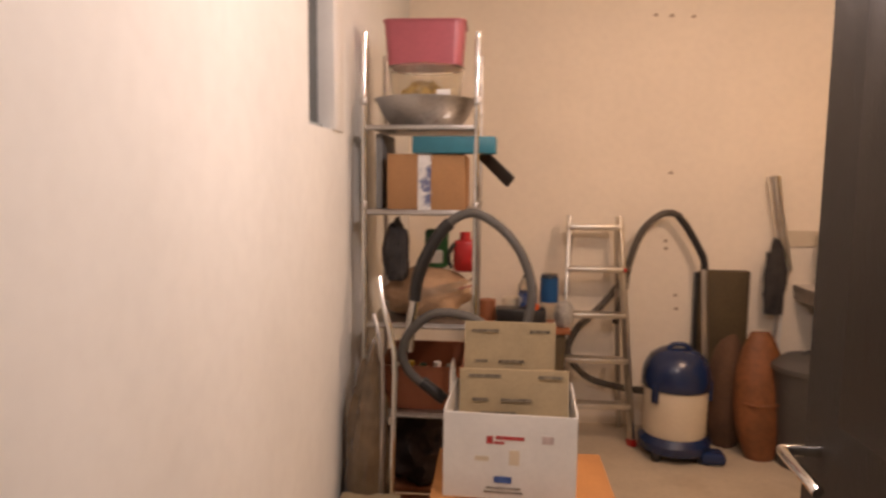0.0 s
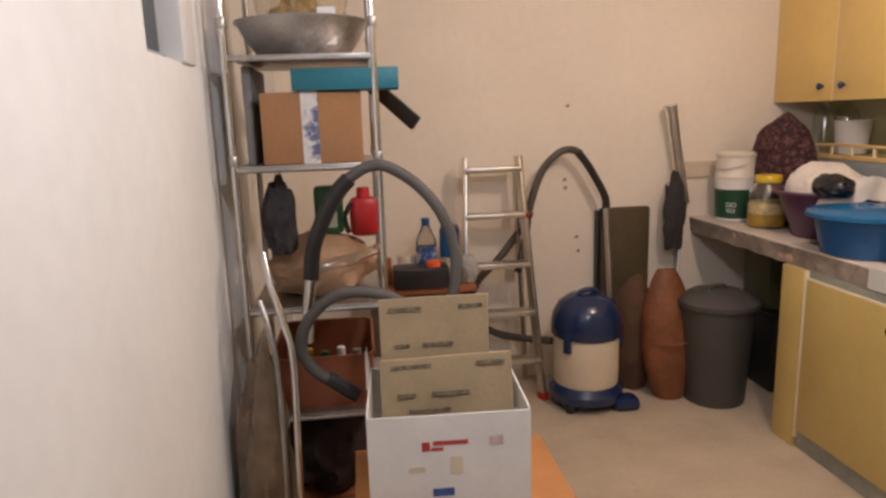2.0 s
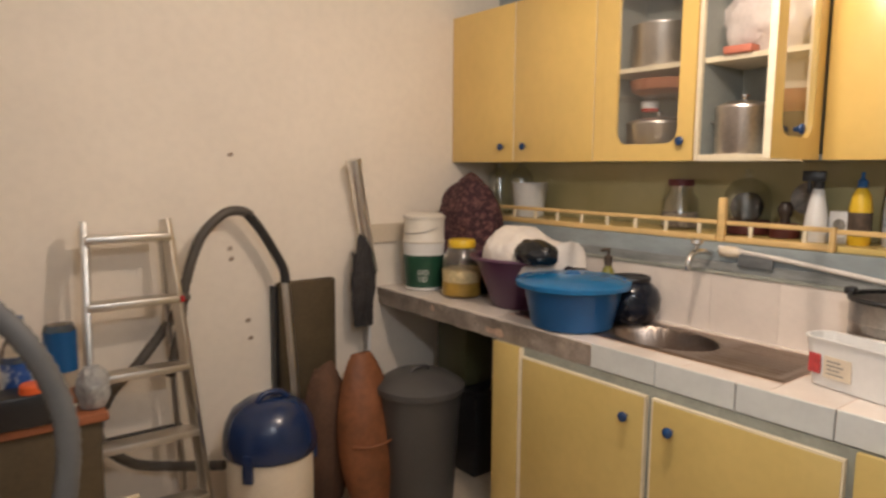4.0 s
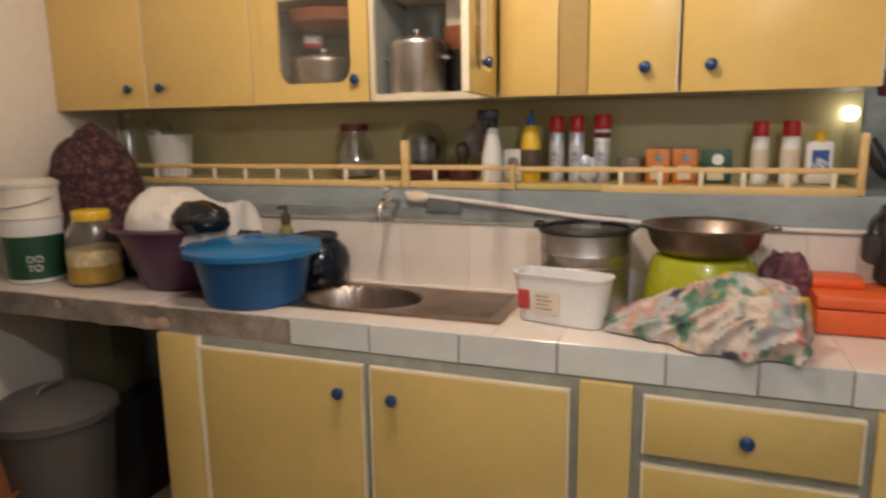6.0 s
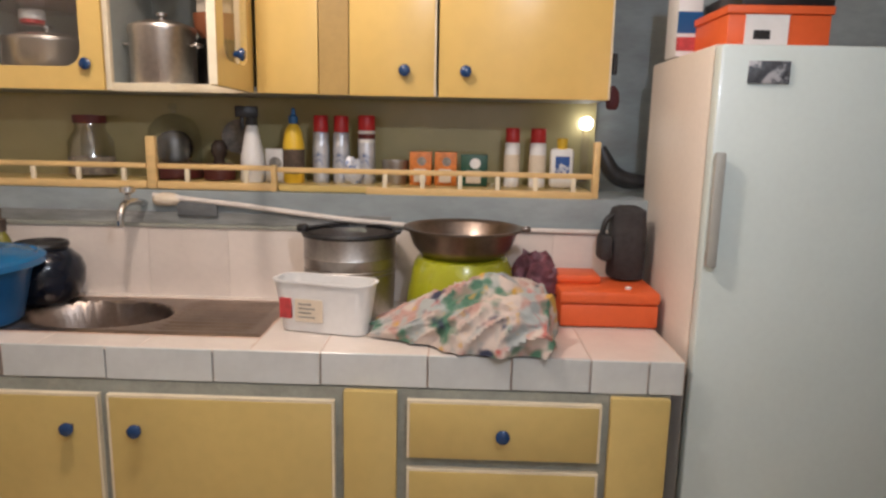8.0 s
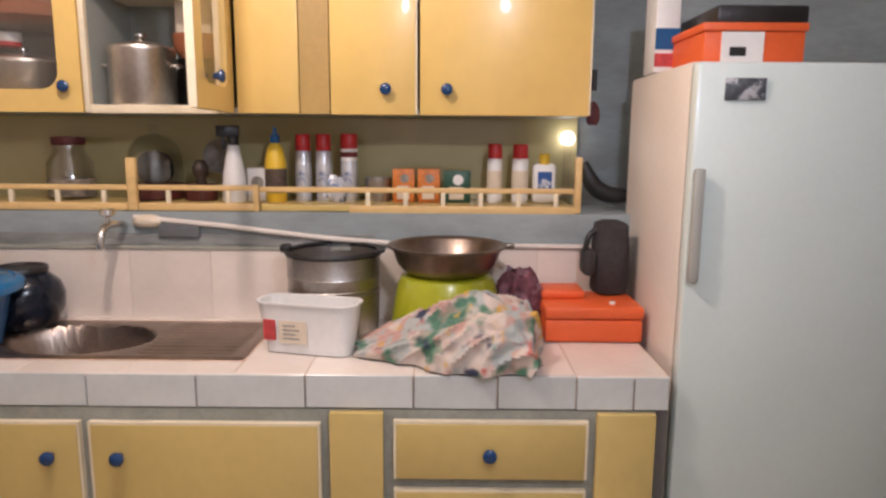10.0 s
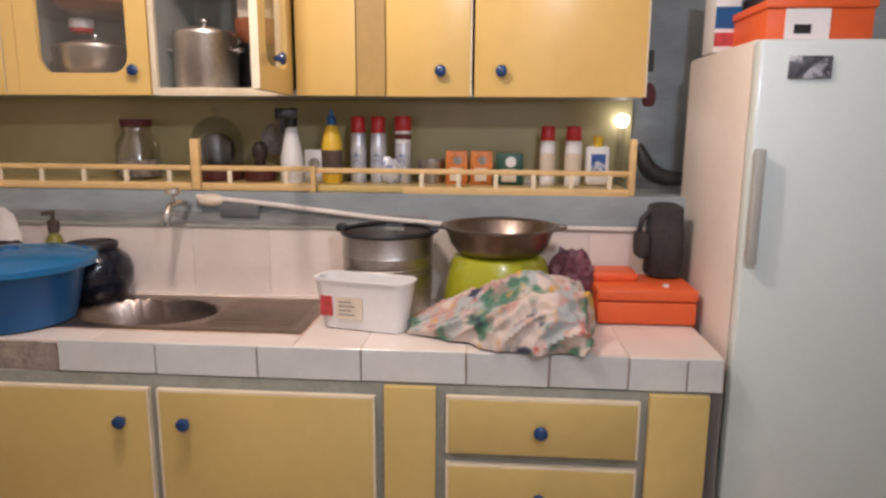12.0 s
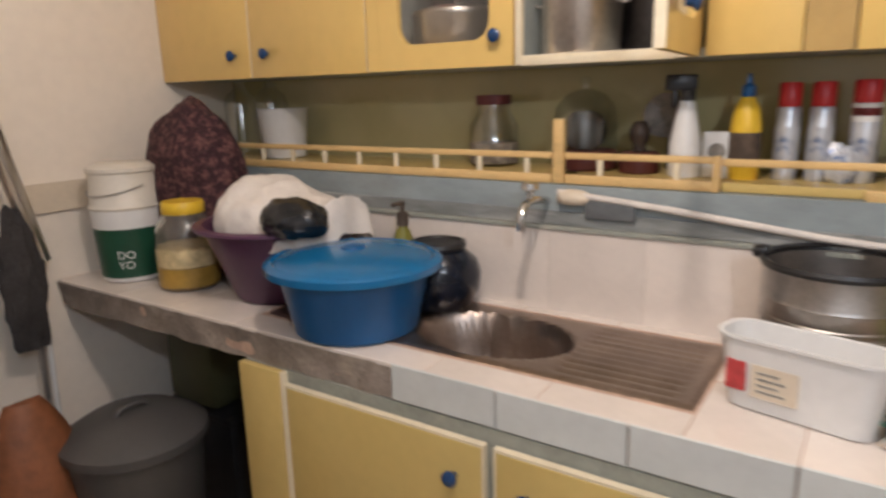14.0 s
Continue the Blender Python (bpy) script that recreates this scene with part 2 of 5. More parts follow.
def floral():
    m = bpy.data.materials.new("floral_cotton")
    m.use_nodes = True
    nodes, links = m.node_tree.nodes, m.node_tree.links
    p = nodes["Principled BSDF"]
    co = nodes.new("ShaderNodeTexCoord")
    out = None
    prev = (0.61, 0.51, 0.44, 1)
    for k, (colour, size, lo) in enumerate((((0.50, 0.31, 0.26), 11, 0.52), ((0.40, 0.42, 0.40), 13, 0.54), ((0.09, 0.20, 0.13), 13, 0.60), ((0.52, 0.10, 0.08), 15, 0.63), ((0.62, 0.36, 0.07), 17, 0.66), ((0.045, 0.05, 0.09), 16, 0.63))):
        n = nodes.new("ShaderNodeTexNoise")
        n.inputs["Scale"].default_value, n.inputs["Detail"].default_value = size, 2
        mp = nodes.new("ShaderNodeMapping")
        mp.inputs["Location"].default_value = (k * 3.7, k * 1.9, k * 5.3)
        links.new(co.outputs["Object"], mp.inputs[0])
        links.new(mp.outputs[0], n.inputs[0])
        r = ramp(nodes, (0, 0, 0), (1, 1, 1), lo - 0.03, lo + 0.06)
        links.new(n.outputs[0], r.inputs[0])
        mx = nodes.new("ShaderNodeMix")
        mx.data_type = "RGBA"
        links.new(r.outputs[0], mx.inputs[0])
        if out is None:
            mx.inputs[6].default_value = prev
        else:
            links.new(out, mx.inputs[6])
        mx.inputs[7].default_value = (*colour, 1)
        out = mx.outputs[2]
    links.new(out, p.inputs["Base Color"])
    p.inputs["Roughness"].default_value = 0.95
    return m


M_FLORAL = floral()
M_GLASS = thin_glass("clear_glass", (0.97, 0.97, 0.96), 0.04)
M_SMOKE = thin_glass("smoky_glass", (0.95, 0.95, 0.94), 0.10)


# ---- building helpers ----
def box(bm, x0, x1, y0, y1, z0, z1, bevel=0.0, seg=2):
    """A box between two corners, with rounded edges."""
    m = Matrix.LocRotScale(((x0 + x1) / 2, (y0 + y1) / 2, (z0 + z1) / 2), None, (abs(x1 - x0), abs(y1 - y0), abs(z1 - z0)))
    made = bmesh.ops.create_cube(bm, size=1, matrix=m)
    if bevel:
        edges = list({e for v in made["verts"] for e in v.link_edges})
        bmesh.ops.bevel(bm, geom=edges, offset=bevel, segments=seg, profile=0.5, affect="EDGES")
    return bm


def boxes(*rows, bevel=0.0):
    bm = bmesh.new()
    for r in rows:
        box(bm, *r, bevel=bevel)
    return bm


def lathe(profile, seg=32, centre=(0, 0), bm=None, squash=1.0):
    """Turns (radius, z) rows round an upright axis."""
    bm = bm or bmesh.new()
    rings = []
    for r, z in profile:
        if r < 1e-4:
            rings.append([bm.verts.new((centre[0], centre[1], z))])
        else:
            rings.append([bm.verts.new((centre[0] + r * math.cos(2 * math.pi * i / seg), centre[1] + squash * r * math.sin(2 * math.pi * i / seg), z)) for i in range(seg)])
    for a, b in zip(rings, rings[1:]):
        for i in range(seg):
            j = (i + 1) % seg
            if len(a) == 1 and len(b) == 1:
                continue
            if len(a) == 1:
                bm.faces.new((a[0], b[j], b[i]))
            elif len(b) == 1:
                bm.faces.new((a[i], a[j], b[0]))
            else:
                bm.faces.new((a[i], a[j], b[j], b[i]))
    bmesh.ops.recalc_face_normals(bm, faces=bm.faces)
    return bm


def smooth_path(points, steps=8):
    """A smooth curve through the points."""
    pts = [Vector(p) for p in points]
    out = []
    for i in range(len(pts) - 1):
        p0, p1, p2, p3 = pts[max(0, i - 1)], pts[i], pts[i + 1], pts[min(len(pts) - 1, i + 2)]
        for s in range(steps):
            t = s / steps
            out.append(0.5 * (2 * p1 + (p2 - p0) * t + (2 * p0 - 5 * p1 + 4 * p2 - p3) * t * t + (3 * p1 - p0 - 3 * p2 + p3) * t ** 3))
    out.append(pts[-1])
    return out


def tube(points, radius, seg=12, bm=None, ribs=0.0, cap=True):
    """A round bar along the points. ribs: how far every second ring stands out."""
    bm = bm or bmesh.new()
    pts = [Vector(p) for p in points]
    up = Vector((0.13, 0.31, 0.94))
    rings = []
    for i, p in enumerate(pts):
        d = (pts[min(i + 1, len(pts) - 1)] - pts[max(i - 1, 0)]).normalized()
        s = d.cross(up)
        if s.length < 0.05:
            s = d.cross(Vector((1, 0, 0)))
        s.normalize()
        u = s.cross(d)
        r = radius[i] if isinstance(radius, (list, tuple)) else radius
        r += ribs * (i % 2)
        rings.append([bm.verts.new(p + r * (math.cos(2 * math.pi * k / seg) * s + math.sin(2 * math.pi * k / seg) * u)) for k in range(seg)])
    for a, b in zip(rings, rings[1:]):
        for k in range(seg):
            bm.faces.new((a[k], a[(k + 1) % seg], b[(k + 1) % seg], b[k]))
    if cap:
        bm.faces.new(rings[0])
        bm.faces.new(rings[-1])
    bmesh.ops.recalc_face_normals(bm, faces=bm.faces)
    return bm


def bar(a, b, w, d, bm=None, bevel=0.0):
    """A rectangular bar from a to b, w wide and d deep."""
    bm = bm or bmesh.new()
    a, b = Vector(a), Vector(b)
    axis = b - a
    turn = axis.to_track_quat("Z", "Y").to_matrix().to_4x4()
    tmp = bmesh.new()
    box(tmp, -w / 2, w / 2, -d / 2, d / 2, 0, axis.length, bevel)
    tmp.transform(Matrix.Translation(a) @ turn)
    me = bpy.data.meshes.new("bar")
    tmp.to_mesh(me)
    tmp.free()
    bm.from_mesh(me)
    bpy.data.meshes.remove(me)
    return bm


def lump(rx, ry, rz, rough=0.12, size=3.0, seed=0.0, flat=0.0, sub=4):
    """A creased soft heap that rests on z = 0."""
    bm = bmesh.new()
    bmesh.ops.create_icosphere(bm, subdivisions=sub, radius=1)
    for v in bm.verts:
        p = v.co.copy()
        n = noise.noise(p * size + Vector((seed, 0, 0))) + 0.5 * noise.noise(p * size * 2.3 + Vector((0, seed, 0)))
        crease = abs(noise.noise(p * size * 1.7 + Vector((seed, seed, 3)))) * 0.7
        v.co = p * (1 + rough * (n - crease))
        v.co.x, v.co.y, v.co.z = v.co.x * rx, v.co.y * ry, v.co.z * rz
    low = -rz * (0.75 - flat)
    for v in bm.verts:
        v.co.z = max(v.co.z, low) - low
    return bm


def mesh_ob(name, bm, material, smooth=False):
    me = bpy.data.meshes.new(name)
    bm.to_mesh(me)
    bm.free()
    me.materials.append(material)
    if smooth:
        me.polygons.foreach_set("use_smooth", [True] * len(me.polygons))
        me.set_sharp_from_angle(angle=radians(38))
    return new(name, me)


def part(name, bm, material, parent, label="", smooth=True):
    """One mesh under a thing or under a part of it."""
    ob = mesh_ob(name, bm, material, smooth)
    ob.parent = parent
    return tagged(ob, label)


def thing(name, place, label, category, group="", turn=0):
    """An empty at the base of a thing."""
    ob = new(name)
    ob.empty_display_size = 0.05
    ob.matrix_basis = pose(*place, 0, 0, turn)
    return tagged(ob, label, category, group)


def single(name, bm, material, place, label, category, group="", turn=0, smooth=True):
    """A thing of one mesh."""
    ob = mesh_ob(name, bm, material, smooth)
    ob.matrix_basis = pose(*place, 0, 0, turn)
    return tagged(ob, label, category, group)


def setting(name, bm, material, label="", smooth=False):
    return tagged(mesh_ob(name, bm, material, smooth), label, kind="structure")


# ---- the room ----
XL, XK, XS, YE, YB, XC, YC, HC = -0.06, 2.97, 2.68, 4.28, -1.2, 1.004, 1.36, 2.6
setting("floor", boxes((XL - 0.2, XK + 0.2, YB - 0.2, YE + 0.2, -0.1, 0)), M_FLOOR, "worn beige floor, stained and dusty")
setting("ceiling", boxes((XL - 0.2, XK + 0.2, YB - 0.2, YE + 0.2, HC, HC + 0.1)), M_CEIL)
# the left wall with a small opening high up
VY0, VY1, VZ0, VZ1 = 2.17, 2.55, 1.615, 2.2
setting("wall_west", boxes((XL - 0.25, XL, YB - 0.2, VY0, 0, HC), (XL - 0.25, XL, VY1, YE + 0.2, 0, HC),
                           (XL - 0.25, XL, VY0, VY1, 0, VZ0), (XL - 0.25, XL, VY0, VY1, VZ1, HC)), M_WHITEWALL, "white limewashed wall")
setting("wall_north", boxes((XL, XK + 0.2, YE, YE + 0.2, 0, HC)), M_ENDWALL, "cream limewashed wall with nail marks")
setting("wall_east", boxes((XK, XK + 0.2, YB - 0.2, YE, 0, HC)), M_BLUEWALL, "blue-grey painted wall")
setting("wall_south", boxes((XL, XK, YB - 0.2, YB, 0, HC)), M_WHITEWALL)
setting("wall_corridor", boxes((XC, XC + 0.1, YB, YC, 0, HC)), M_WHITEWALL, "white partition wall beside the doorway")
setting("wall_ledge", boxes((XS + 0.004, XK, 1.22, YE, 0, 1.205)), M_BLUEWALL, "blue-grey painted ledge behind the worktop")
setting("wall_panel", boxes((XK - 0.012, XK, 1.40, YE, 1.205, 1.52)), M_OLIVE, "glossy olive wall strip under the cabinets")
win = setting("window_1", boxes((XL - 0.06, XL - 0.045, VY0 + 0.012, VY1 - 0.125, VZ0 + 0.02, VZ1)), M_DARKPANE, "dark small high window with a white frame")
part("window_frame", boxes((XL - 0.10, XL + 0.010, VY1 - 0.123, VY1, VZ0, VZ1), bevel=0.004), M_WHITEPL, win)
part("window_frame", boxes((XL - 0.10, XL - 0.03, VY0, VY1 - 0.124, VZ0, VZ0 + 0.018), bevel=0.003), M_BLUEWALL, win)
part("window_frame", boxes((XL - 0.10, XL - 0.03, VY0, VY0 + 0.012, VZ0 + 0.019, VZ1), bevel=0.003), M_BLUEWALL, win)
part("window_back", boxes((XL - 0.248, XL - 0.11, VY0, VY1, VZ0, VZ1)), M_BLACK, win, smooth=False)
door = setting("door_1", boxes((0.962, 1.0, 0.58, 1.40, 0.012, 2.06), bevel=0.004), M_DARKWOOD, "dark-stained wooden door standing open")
part("door_panel", boxes((0.956, 0.963, 0.70, 1.29, 1.12, 1.92), bevel=0.003), M_DARKWOOD, door)
part("door_panel", boxes((0.956, 0.963, 0.70, 1.29, 0.18, 0.94), bevel=0.003), M_DARKWOOD, door)
part("door_handle", tube(smooth_path([(0.962, 1.345, 1.06), (0.915, 1.345, 1.06), (0.905, 1.335, 1.06), (0.903, 1.25, 1.055), (0.905, 1.225, 1.05)], 6), 0.0085), M_CHROME, door, "pale metal lever handle")
part("hinge", lathe([(0, 0.3), (0.008, 0.3), (0.008, 0.4), (0, 0.4)], 10, (0.97, 0.575)), M_DULLSTEEL, door)
part("hinge", lathe([(0, 1.6), (0.008, 1.6), (0.008, 1.7), (0, 1.7)], 10, (0.97, 0.575)), M_DULLSTEEL, door)

# ---- base cabinet, worktop and sink ----
YF = 2.16


def knob(parent, x, y, z, name="knob"):
    bm = lathe([(0.0, 0.030), (0.010, 0.030), (0.0165, 0.025), (0.017, 0.019), (0.010, 0.012), (0.007, 0.0), (0, 0)], 20)
    bm.transform(Matrix.Translation((x, y, z)) @ Matrix.Rotation(radians(-90), 4, "Y"))
    return part(name, bm, M_KNOB, parent, "dark blue plastic knob")


def panel(parent, y0, y1, z0, z1, x, name="door", material=None, thick=0.02):
    """A painted board whose edges show pale wood."""
    d = part(name, boxes((x, x + thick, y0, y1, z0, z1), bevel=0.003), material or M_YELLOWLOW, parent)
    part("edging", boxes((x + 0.002, x + thick - 0.002, y0 - 0.006, y0, z0, z1), (x + 0.002, x + thick - 0.002, y1, y1 + 0.006, z0, z1),
                         (x + 0.002, x + thick - 0.002, y0 - 0.006, y1 + 0.006, z1, z1 + 0.006)), M_EDGE, d, "pale worn edge", smooth=False)
    return d


base = thing("base_cabinet", (0, 0, 0), "worn yellow kitchen base cabinet with blue knobs", "cabinet")
part("body", boxes((YF + 0.022, YF + 0.06, 1.34, 3.394, 0.0, 0.797)), M_PLASTER, base, "grey cement front frame", smooth=False)
part("side", boxes((YF + 0.06, XS, 3.374, 3.394, 0.0, 0.797)), M_PLASTER, base, smooth=False)
part("side", boxes((YF + 0.06, XS, 1.34, 1.36, 0.0, 0.797)), M_PLASTER, base, smooth=False)
part("stile", boxes((YF, YF + 0.02, 3.258, 3.396, 0.0, 0.797), bevel=0.003), M_YELLOWLOW, base)
part("stile", boxes((YF + 0.003, YF + 0.02, 3.243, 3.255, 0.05, 0.797), bevel=0.002), M_EDGE, base, "pale worn edge")
for y0, y1, ky in ((2.70, 3.233, 2.762), (2.136, 2.668, 2.600)):
    d = panel(base, y0, y1, 0.09, 0.762, YF)
    knob(d, YF, ky, 0.687)
part("stile", boxes((YF, YF + 0.02, 1.982, 2.108, 0.0, 0.796), bevel=0.003), M_YELLOWLOW, base)
part("stile", boxes((YF, YF + 0.02, 1.345, 1.482, 0.0, 0.796), bevel=0.003), M_YELLOWLOW, base)
for z0, z1 in ((0.632, 0.770), (0.455, 0.598), (0.278, 0.421), (0.09, 0.244)):
    d = panel(base, 1.508, 1.952, z0, z1, YF, "drawer")
    knob(d, YF, 1.733, (z0 + z1) / 2)

SX0, SX1, SY0, SY1 = 2.285, 2.625, 2.34, 3.42
BC, BR = (2.445, 2.830), (0.137, 0.200)
BC2 = (2.445, 3.22)
top = thing("worktop", (0, 0, 0), "white-tiled concrete worktop with reddish joints", "worktop")
for row in ((2.19, XS, 1.31, SY0, 0.80, 0.8798), (2.19, XS, SY1, YE, 0.80, 0.8798), (2.19, SX0, SY0, SY1, 0.80, 0.8798), (SX1, XS, SY0, SY1, 0.80, 0.8798)):
    part("slab", boxes(row), M_GROUT, top, smooth=False)
bm = bmesh.new()
bmesh.ops.create_grid(bm, x_segments=4, y_segments=60, size=0.5)
for v in bm.verts:
    y = 2.935 + (v.co.y + 0.5) * (YE - 2.935)
    z = 0.797 + (v.co.x + 0.5) * 0.078
    v.co = Vector((2.184 + 0.010 * noise.noise(Vector((y * 9, z * 14, 0))), y, z + (0.008 * noise.noise(Vector((y * 12, 4, 0))) if v.co.x < 0 else 0)))
part("bare_edge", bm, M_ROUGH, top, "rough bare concrete front edge")

sink = thing("sink", (0, 0, 0), "stained steel sink with ribbed drainer", "sink")


def sink_top():
    """The pressed sheet with two oval bowls."""
    bm = bmesh.new()
    nx, ny = 36, 110
    grid = []
    for j in range(ny + 1):
        row = []
        for i in range(nx + 1):
            x = SX0 - 0.012 + (SX1 - SX0 + 0.024) * i / nx
            y = SY0 - 0.012 + (SY1 - SY0 + 0.024) * j / ny
            z = 0.8835
            for c in (BC, BC2):
                d = math.hypot((x - c[0]) / BR[0], (y - c[1]) / (BR[1] if c is BC else 0.155))
                if d < 1.0:
                    f = min(1, (1 - d) / 0.22)
                    z -= 0.135 * (f * f * (3 - 2 * f))
            if y < 2.62 and SX0 + 0.03 < x < SX1 - 0.03 and y > SY0 + 0.03:
                z -= 0.003 + 0.0025 * math.sin((x - SX0) * 2 * math.pi / 0.03)
            if min(x - SX0, SX1 - x, y - SY0, SY1 - y) < 0:
                z -= 0.007
            row.append(bm.verts.new((x, y, z)))
        grid.append(row)
    for j in range(ny):
        for i in range(nx):
            bm.faces.new((grid[j][i], grid[j][i + 1], grid[j + 1][i + 1], grid[j + 1][i]))
    return bm


part("basin", sink_top(), M_SINK, sink)
part("drain", lathe([(0.0, 0.754), (0.022, 0.753), (0.03, 0.751), (0.03, 0.747)], 20, BC), M_CHROME, sink, "chrome drain ring")

tap = thing("tap", (0, 0, 0), "old chrome wall tap over the sink", "tap")
part("spout", tube(smooth_path([(XS - 0.005, 2.80, 1.165), (2.62, 2.80, 1.175), (2.56, 2.80, 1.175), (2.53, 2.80, 1.15), (2.527, 2.80, 1.115)]), 0.010), M_CHROME, tap)
part("handle", lathe([(0.0, 1.225), (0.02, 1.222), (0.022, 1.208), (0.008, 1.20), (0.008, 1.175), (0, 1.175)], 16, (2.575, 2.80)), M_CHROME, tap)
part("flange", lump(0.024, 0.045, 0.022, 0.15, 2.5, 17.0, sub=3), M_CREAM, tap, "pale plaster collar").location = (2.672, 2.73, 1.160)
part("patch", boxes((2.664, XS - 0.001, 2.575, 2.70, 1.128, 1.176), bevel=0.006), mat("dark_cement", (0.15, 0.16, 0.165), 0.85, vary=0.2, scale=12, bump=0.4), tap, "dark cement patch round the pipe")
single("cable_cover", tube([(2.668, 2.77, 1.19), (2.668, 2.5, 1.165), (2.668, 2.2, 1.13), (2.668, 1.95, 1.112), (2.668, 1.33, 1.108)], 0.008), M_PIPEWHITE, (0, 0, 0), "white plastic pipe along the ledge", "pipe")
single("cement_band", boxes((XS - 0.004, XS + 0.0035, 2.05, YE - 0.003, 1.105, 1.140), bevel=0.001), mat("rough_grey_cement", (0.27, 0.28, 0.27), 0.9, vary=0.3, scale=9, bump=0.6, fine=50, stain=(0.42, 0.42, 0.40), stain_at=(0.5, 0.62), stretch=(1, 0.4, 2)), (0, 0, 0), "rough grey cement band above the tiles", "trim", smooth=False)
single("tile_trim", boxes((XS - 0.016, XS + 0.003, 2.05, YE - 0.002, 1.093, 1.104), bevel=0.002), M_PLASTER, (0, 0, 0), "grey cement trim over the tiles", "trim", smooth=False)

# ---- upper cabinets ----
XU, ZU0, ZU1 = 2.65, 1.495, 2.225
up = thing("wall_cabinet", (0, 0, 0), "long yellow wall cabinet with blue knobs, one door open", "cabinet")
XB = XK - 0.02
part("bottom_board", boxes((XU + 0.02, XB, 1.43, 4.276, ZU0, ZU0 + 0.018)), M_INSIDE, up, smooth=False)
part("top_board", boxes((XU + 0.02, XB, 1.43, 4.276, ZU1 - 0.018, ZU1)), M_INSIDE, up, smooth=False)
part("back_board", boxes((XB - 0.008, XB, 1.43, 4.276, ZU0 + 0.018, ZU1 - 0.018)), M_INSIDE, up, smooth=False)
for y in (1.439, 2.49, 2.875, 3.325, 4.267):
    part("side_board", boxes((XU + 0.02, XB - 0.008, y - 0.009, y + 0.009, ZU0 + 0.018, ZU1 - 0.018)), M_INSIDE if 2 < y < 4 else M_YELLOW, up, smooth=False)
part("shelf", boxes((XU + 0.025, XB - 0.01, 2.50, 3.315, 1.84, 1.858)), M_EDGE, up, "pale shelf board", smooth=False)


def upper_door(y0, y1, ky=None):
    d = part("door", boxes((XU, XU + 0.018, y0, y1, ZU0 - 0.002, ZU1), bevel=0.003), M_YELLOW, up)
    part("edging", boxes((XU + 0.003, XU + 0.016, y0 - 0.005, y0, ZU0, ZU1)), M_EDGE, d, "pale worn edge", smooth=False)
    if ky:
        knob(d, XU, ky, 1.565)
    return d


upper_door(3.822, 4.277, 3.888)
upper_door(3.345, 3.814, 3.737)
part("stile", boxes((XU + 0.003, XU + 0.02, 3.298, 3.342, ZU0, ZU1)), M_YELLOW, up, smooth=False)
upper_door(1.43, 1.915, 1.838)
upper_door(1.928, 2.172, 2.012)
part("panel", boxes((XU, XU + 0.018, 2.262, 2.44, ZU0, ZU1), bevel=0.003), M_YELLOW, up)
part("panel", boxes((XU + 0.008, XU + 0.0185, 2.176, 2.260, ZU0, ZU1)), M_SHADED_STRIP, up, "set-back strip in yellow darkened for shade", smooth=False)
part("stile", boxes((XU, XU + 0.02, 2.468, 2.50, ZU0, ZU1), (XU, XU + 0.02, 2.864, 2.88, ZU0, ZU1), (XU, XU + 0.02, 2.50, 2.864, ZU0 - 0.002, ZU0 + 0.022), bevel=0.002), M_EDGE, up, "pale frame of the open compartment")


def glazed_door(w, h):
    """A door board with a round-cornered opening, hinged at its origin, lying along y."""
    bm = bmesh.new()
    m, r, n = 0.065, 0.05, 6
    inner = []
    for cy, cz, a0 in ((w - m - r, h - m - r, 0), (m + r, h - m - r, 90), (m + r, m + r, 180), (w - m - r, m + r, 270)):
        for k in range(n + 1):
            a = radians(a0 + 90 * k / n)
            inner.append((cy + r * math.cos(a), cz + r * math.sin(a)))
    outer = []
    for i, (y, z) in enumerate(inner):
        k, s = divmod(i, n + 1)
        cy, cz = (w if k in (0, 3) else 0), (h if k in (0, 1) else 0)
        first_is_side = k in (0, 2)
        if s == n // 2:
            outer.append((cy, cz))
        elif (s < n // 2) == first_is_side:
            outer.append((cy, z))
        else:
            outer.append((y, cz))
    rings = [[bm.verts.new((x, y, z)) for y, z in loop] for loop, x in ((outer, 0), (inner, 0), (inner, 0.018), (outer, 0.018))]
    k = len(inner)
    for a, b in ((0, 1), (1, 2), (2, 3), (3, 0)):
        for i in range(k):
            j = (i + 1) % k
            bm.faces.new((rings[a][i], rings[a][j], rings[b][j], rings[b][i]))
    bmesh.ops.recalc_face_normals(bm, faces=bm.faces)
    return bm


bm = glazed_door(0.41, ZU1 - ZU0)
bm.transform(Matrix.Translation((XU, 2.885, ZU0)))
d = part("door", bm, M_YELLOW, up, "glazed yellow door", smooth=False)
knob(d, XU, 2.927, 1.567)
pane = part("pane", boxes((XU + 0.007, XU + 0.010, 2.90, 3.28, ZU0 + 0.04, ZU1 - 0.04)), M_GLASS, d, "clear glass pane", smooth=False)
pane.visible_shadow = False
bm = glazed_door(0.36, ZU1 - ZU0)
bm.transform(Matrix.Translation((XU - 0.004, 2.447, ZU0)) @ Matrix.Rotation(radians(94), 4, "Z"))
d = part("door", bm, M_YELLOW, up, "glazed yellow door standing open", smooth=False)
bm = boxes((-0.001, 0.019, 0.3602, 0.3645, 0.001, ZU1 - ZU0 - 0.001))
bm.transform(Matrix.Translation((XU - 0.004, 2.447, ZU0)) @ Matrix.Rotation(radians(94), 4, "Z"))
part("edging", bm, M_EDGE, d, "pale worn edge", smooth=False)
bm = boxes((0.007, 0.010, 0.05, 0.32, 0.05, ZU1 - ZU0 - 0.05))
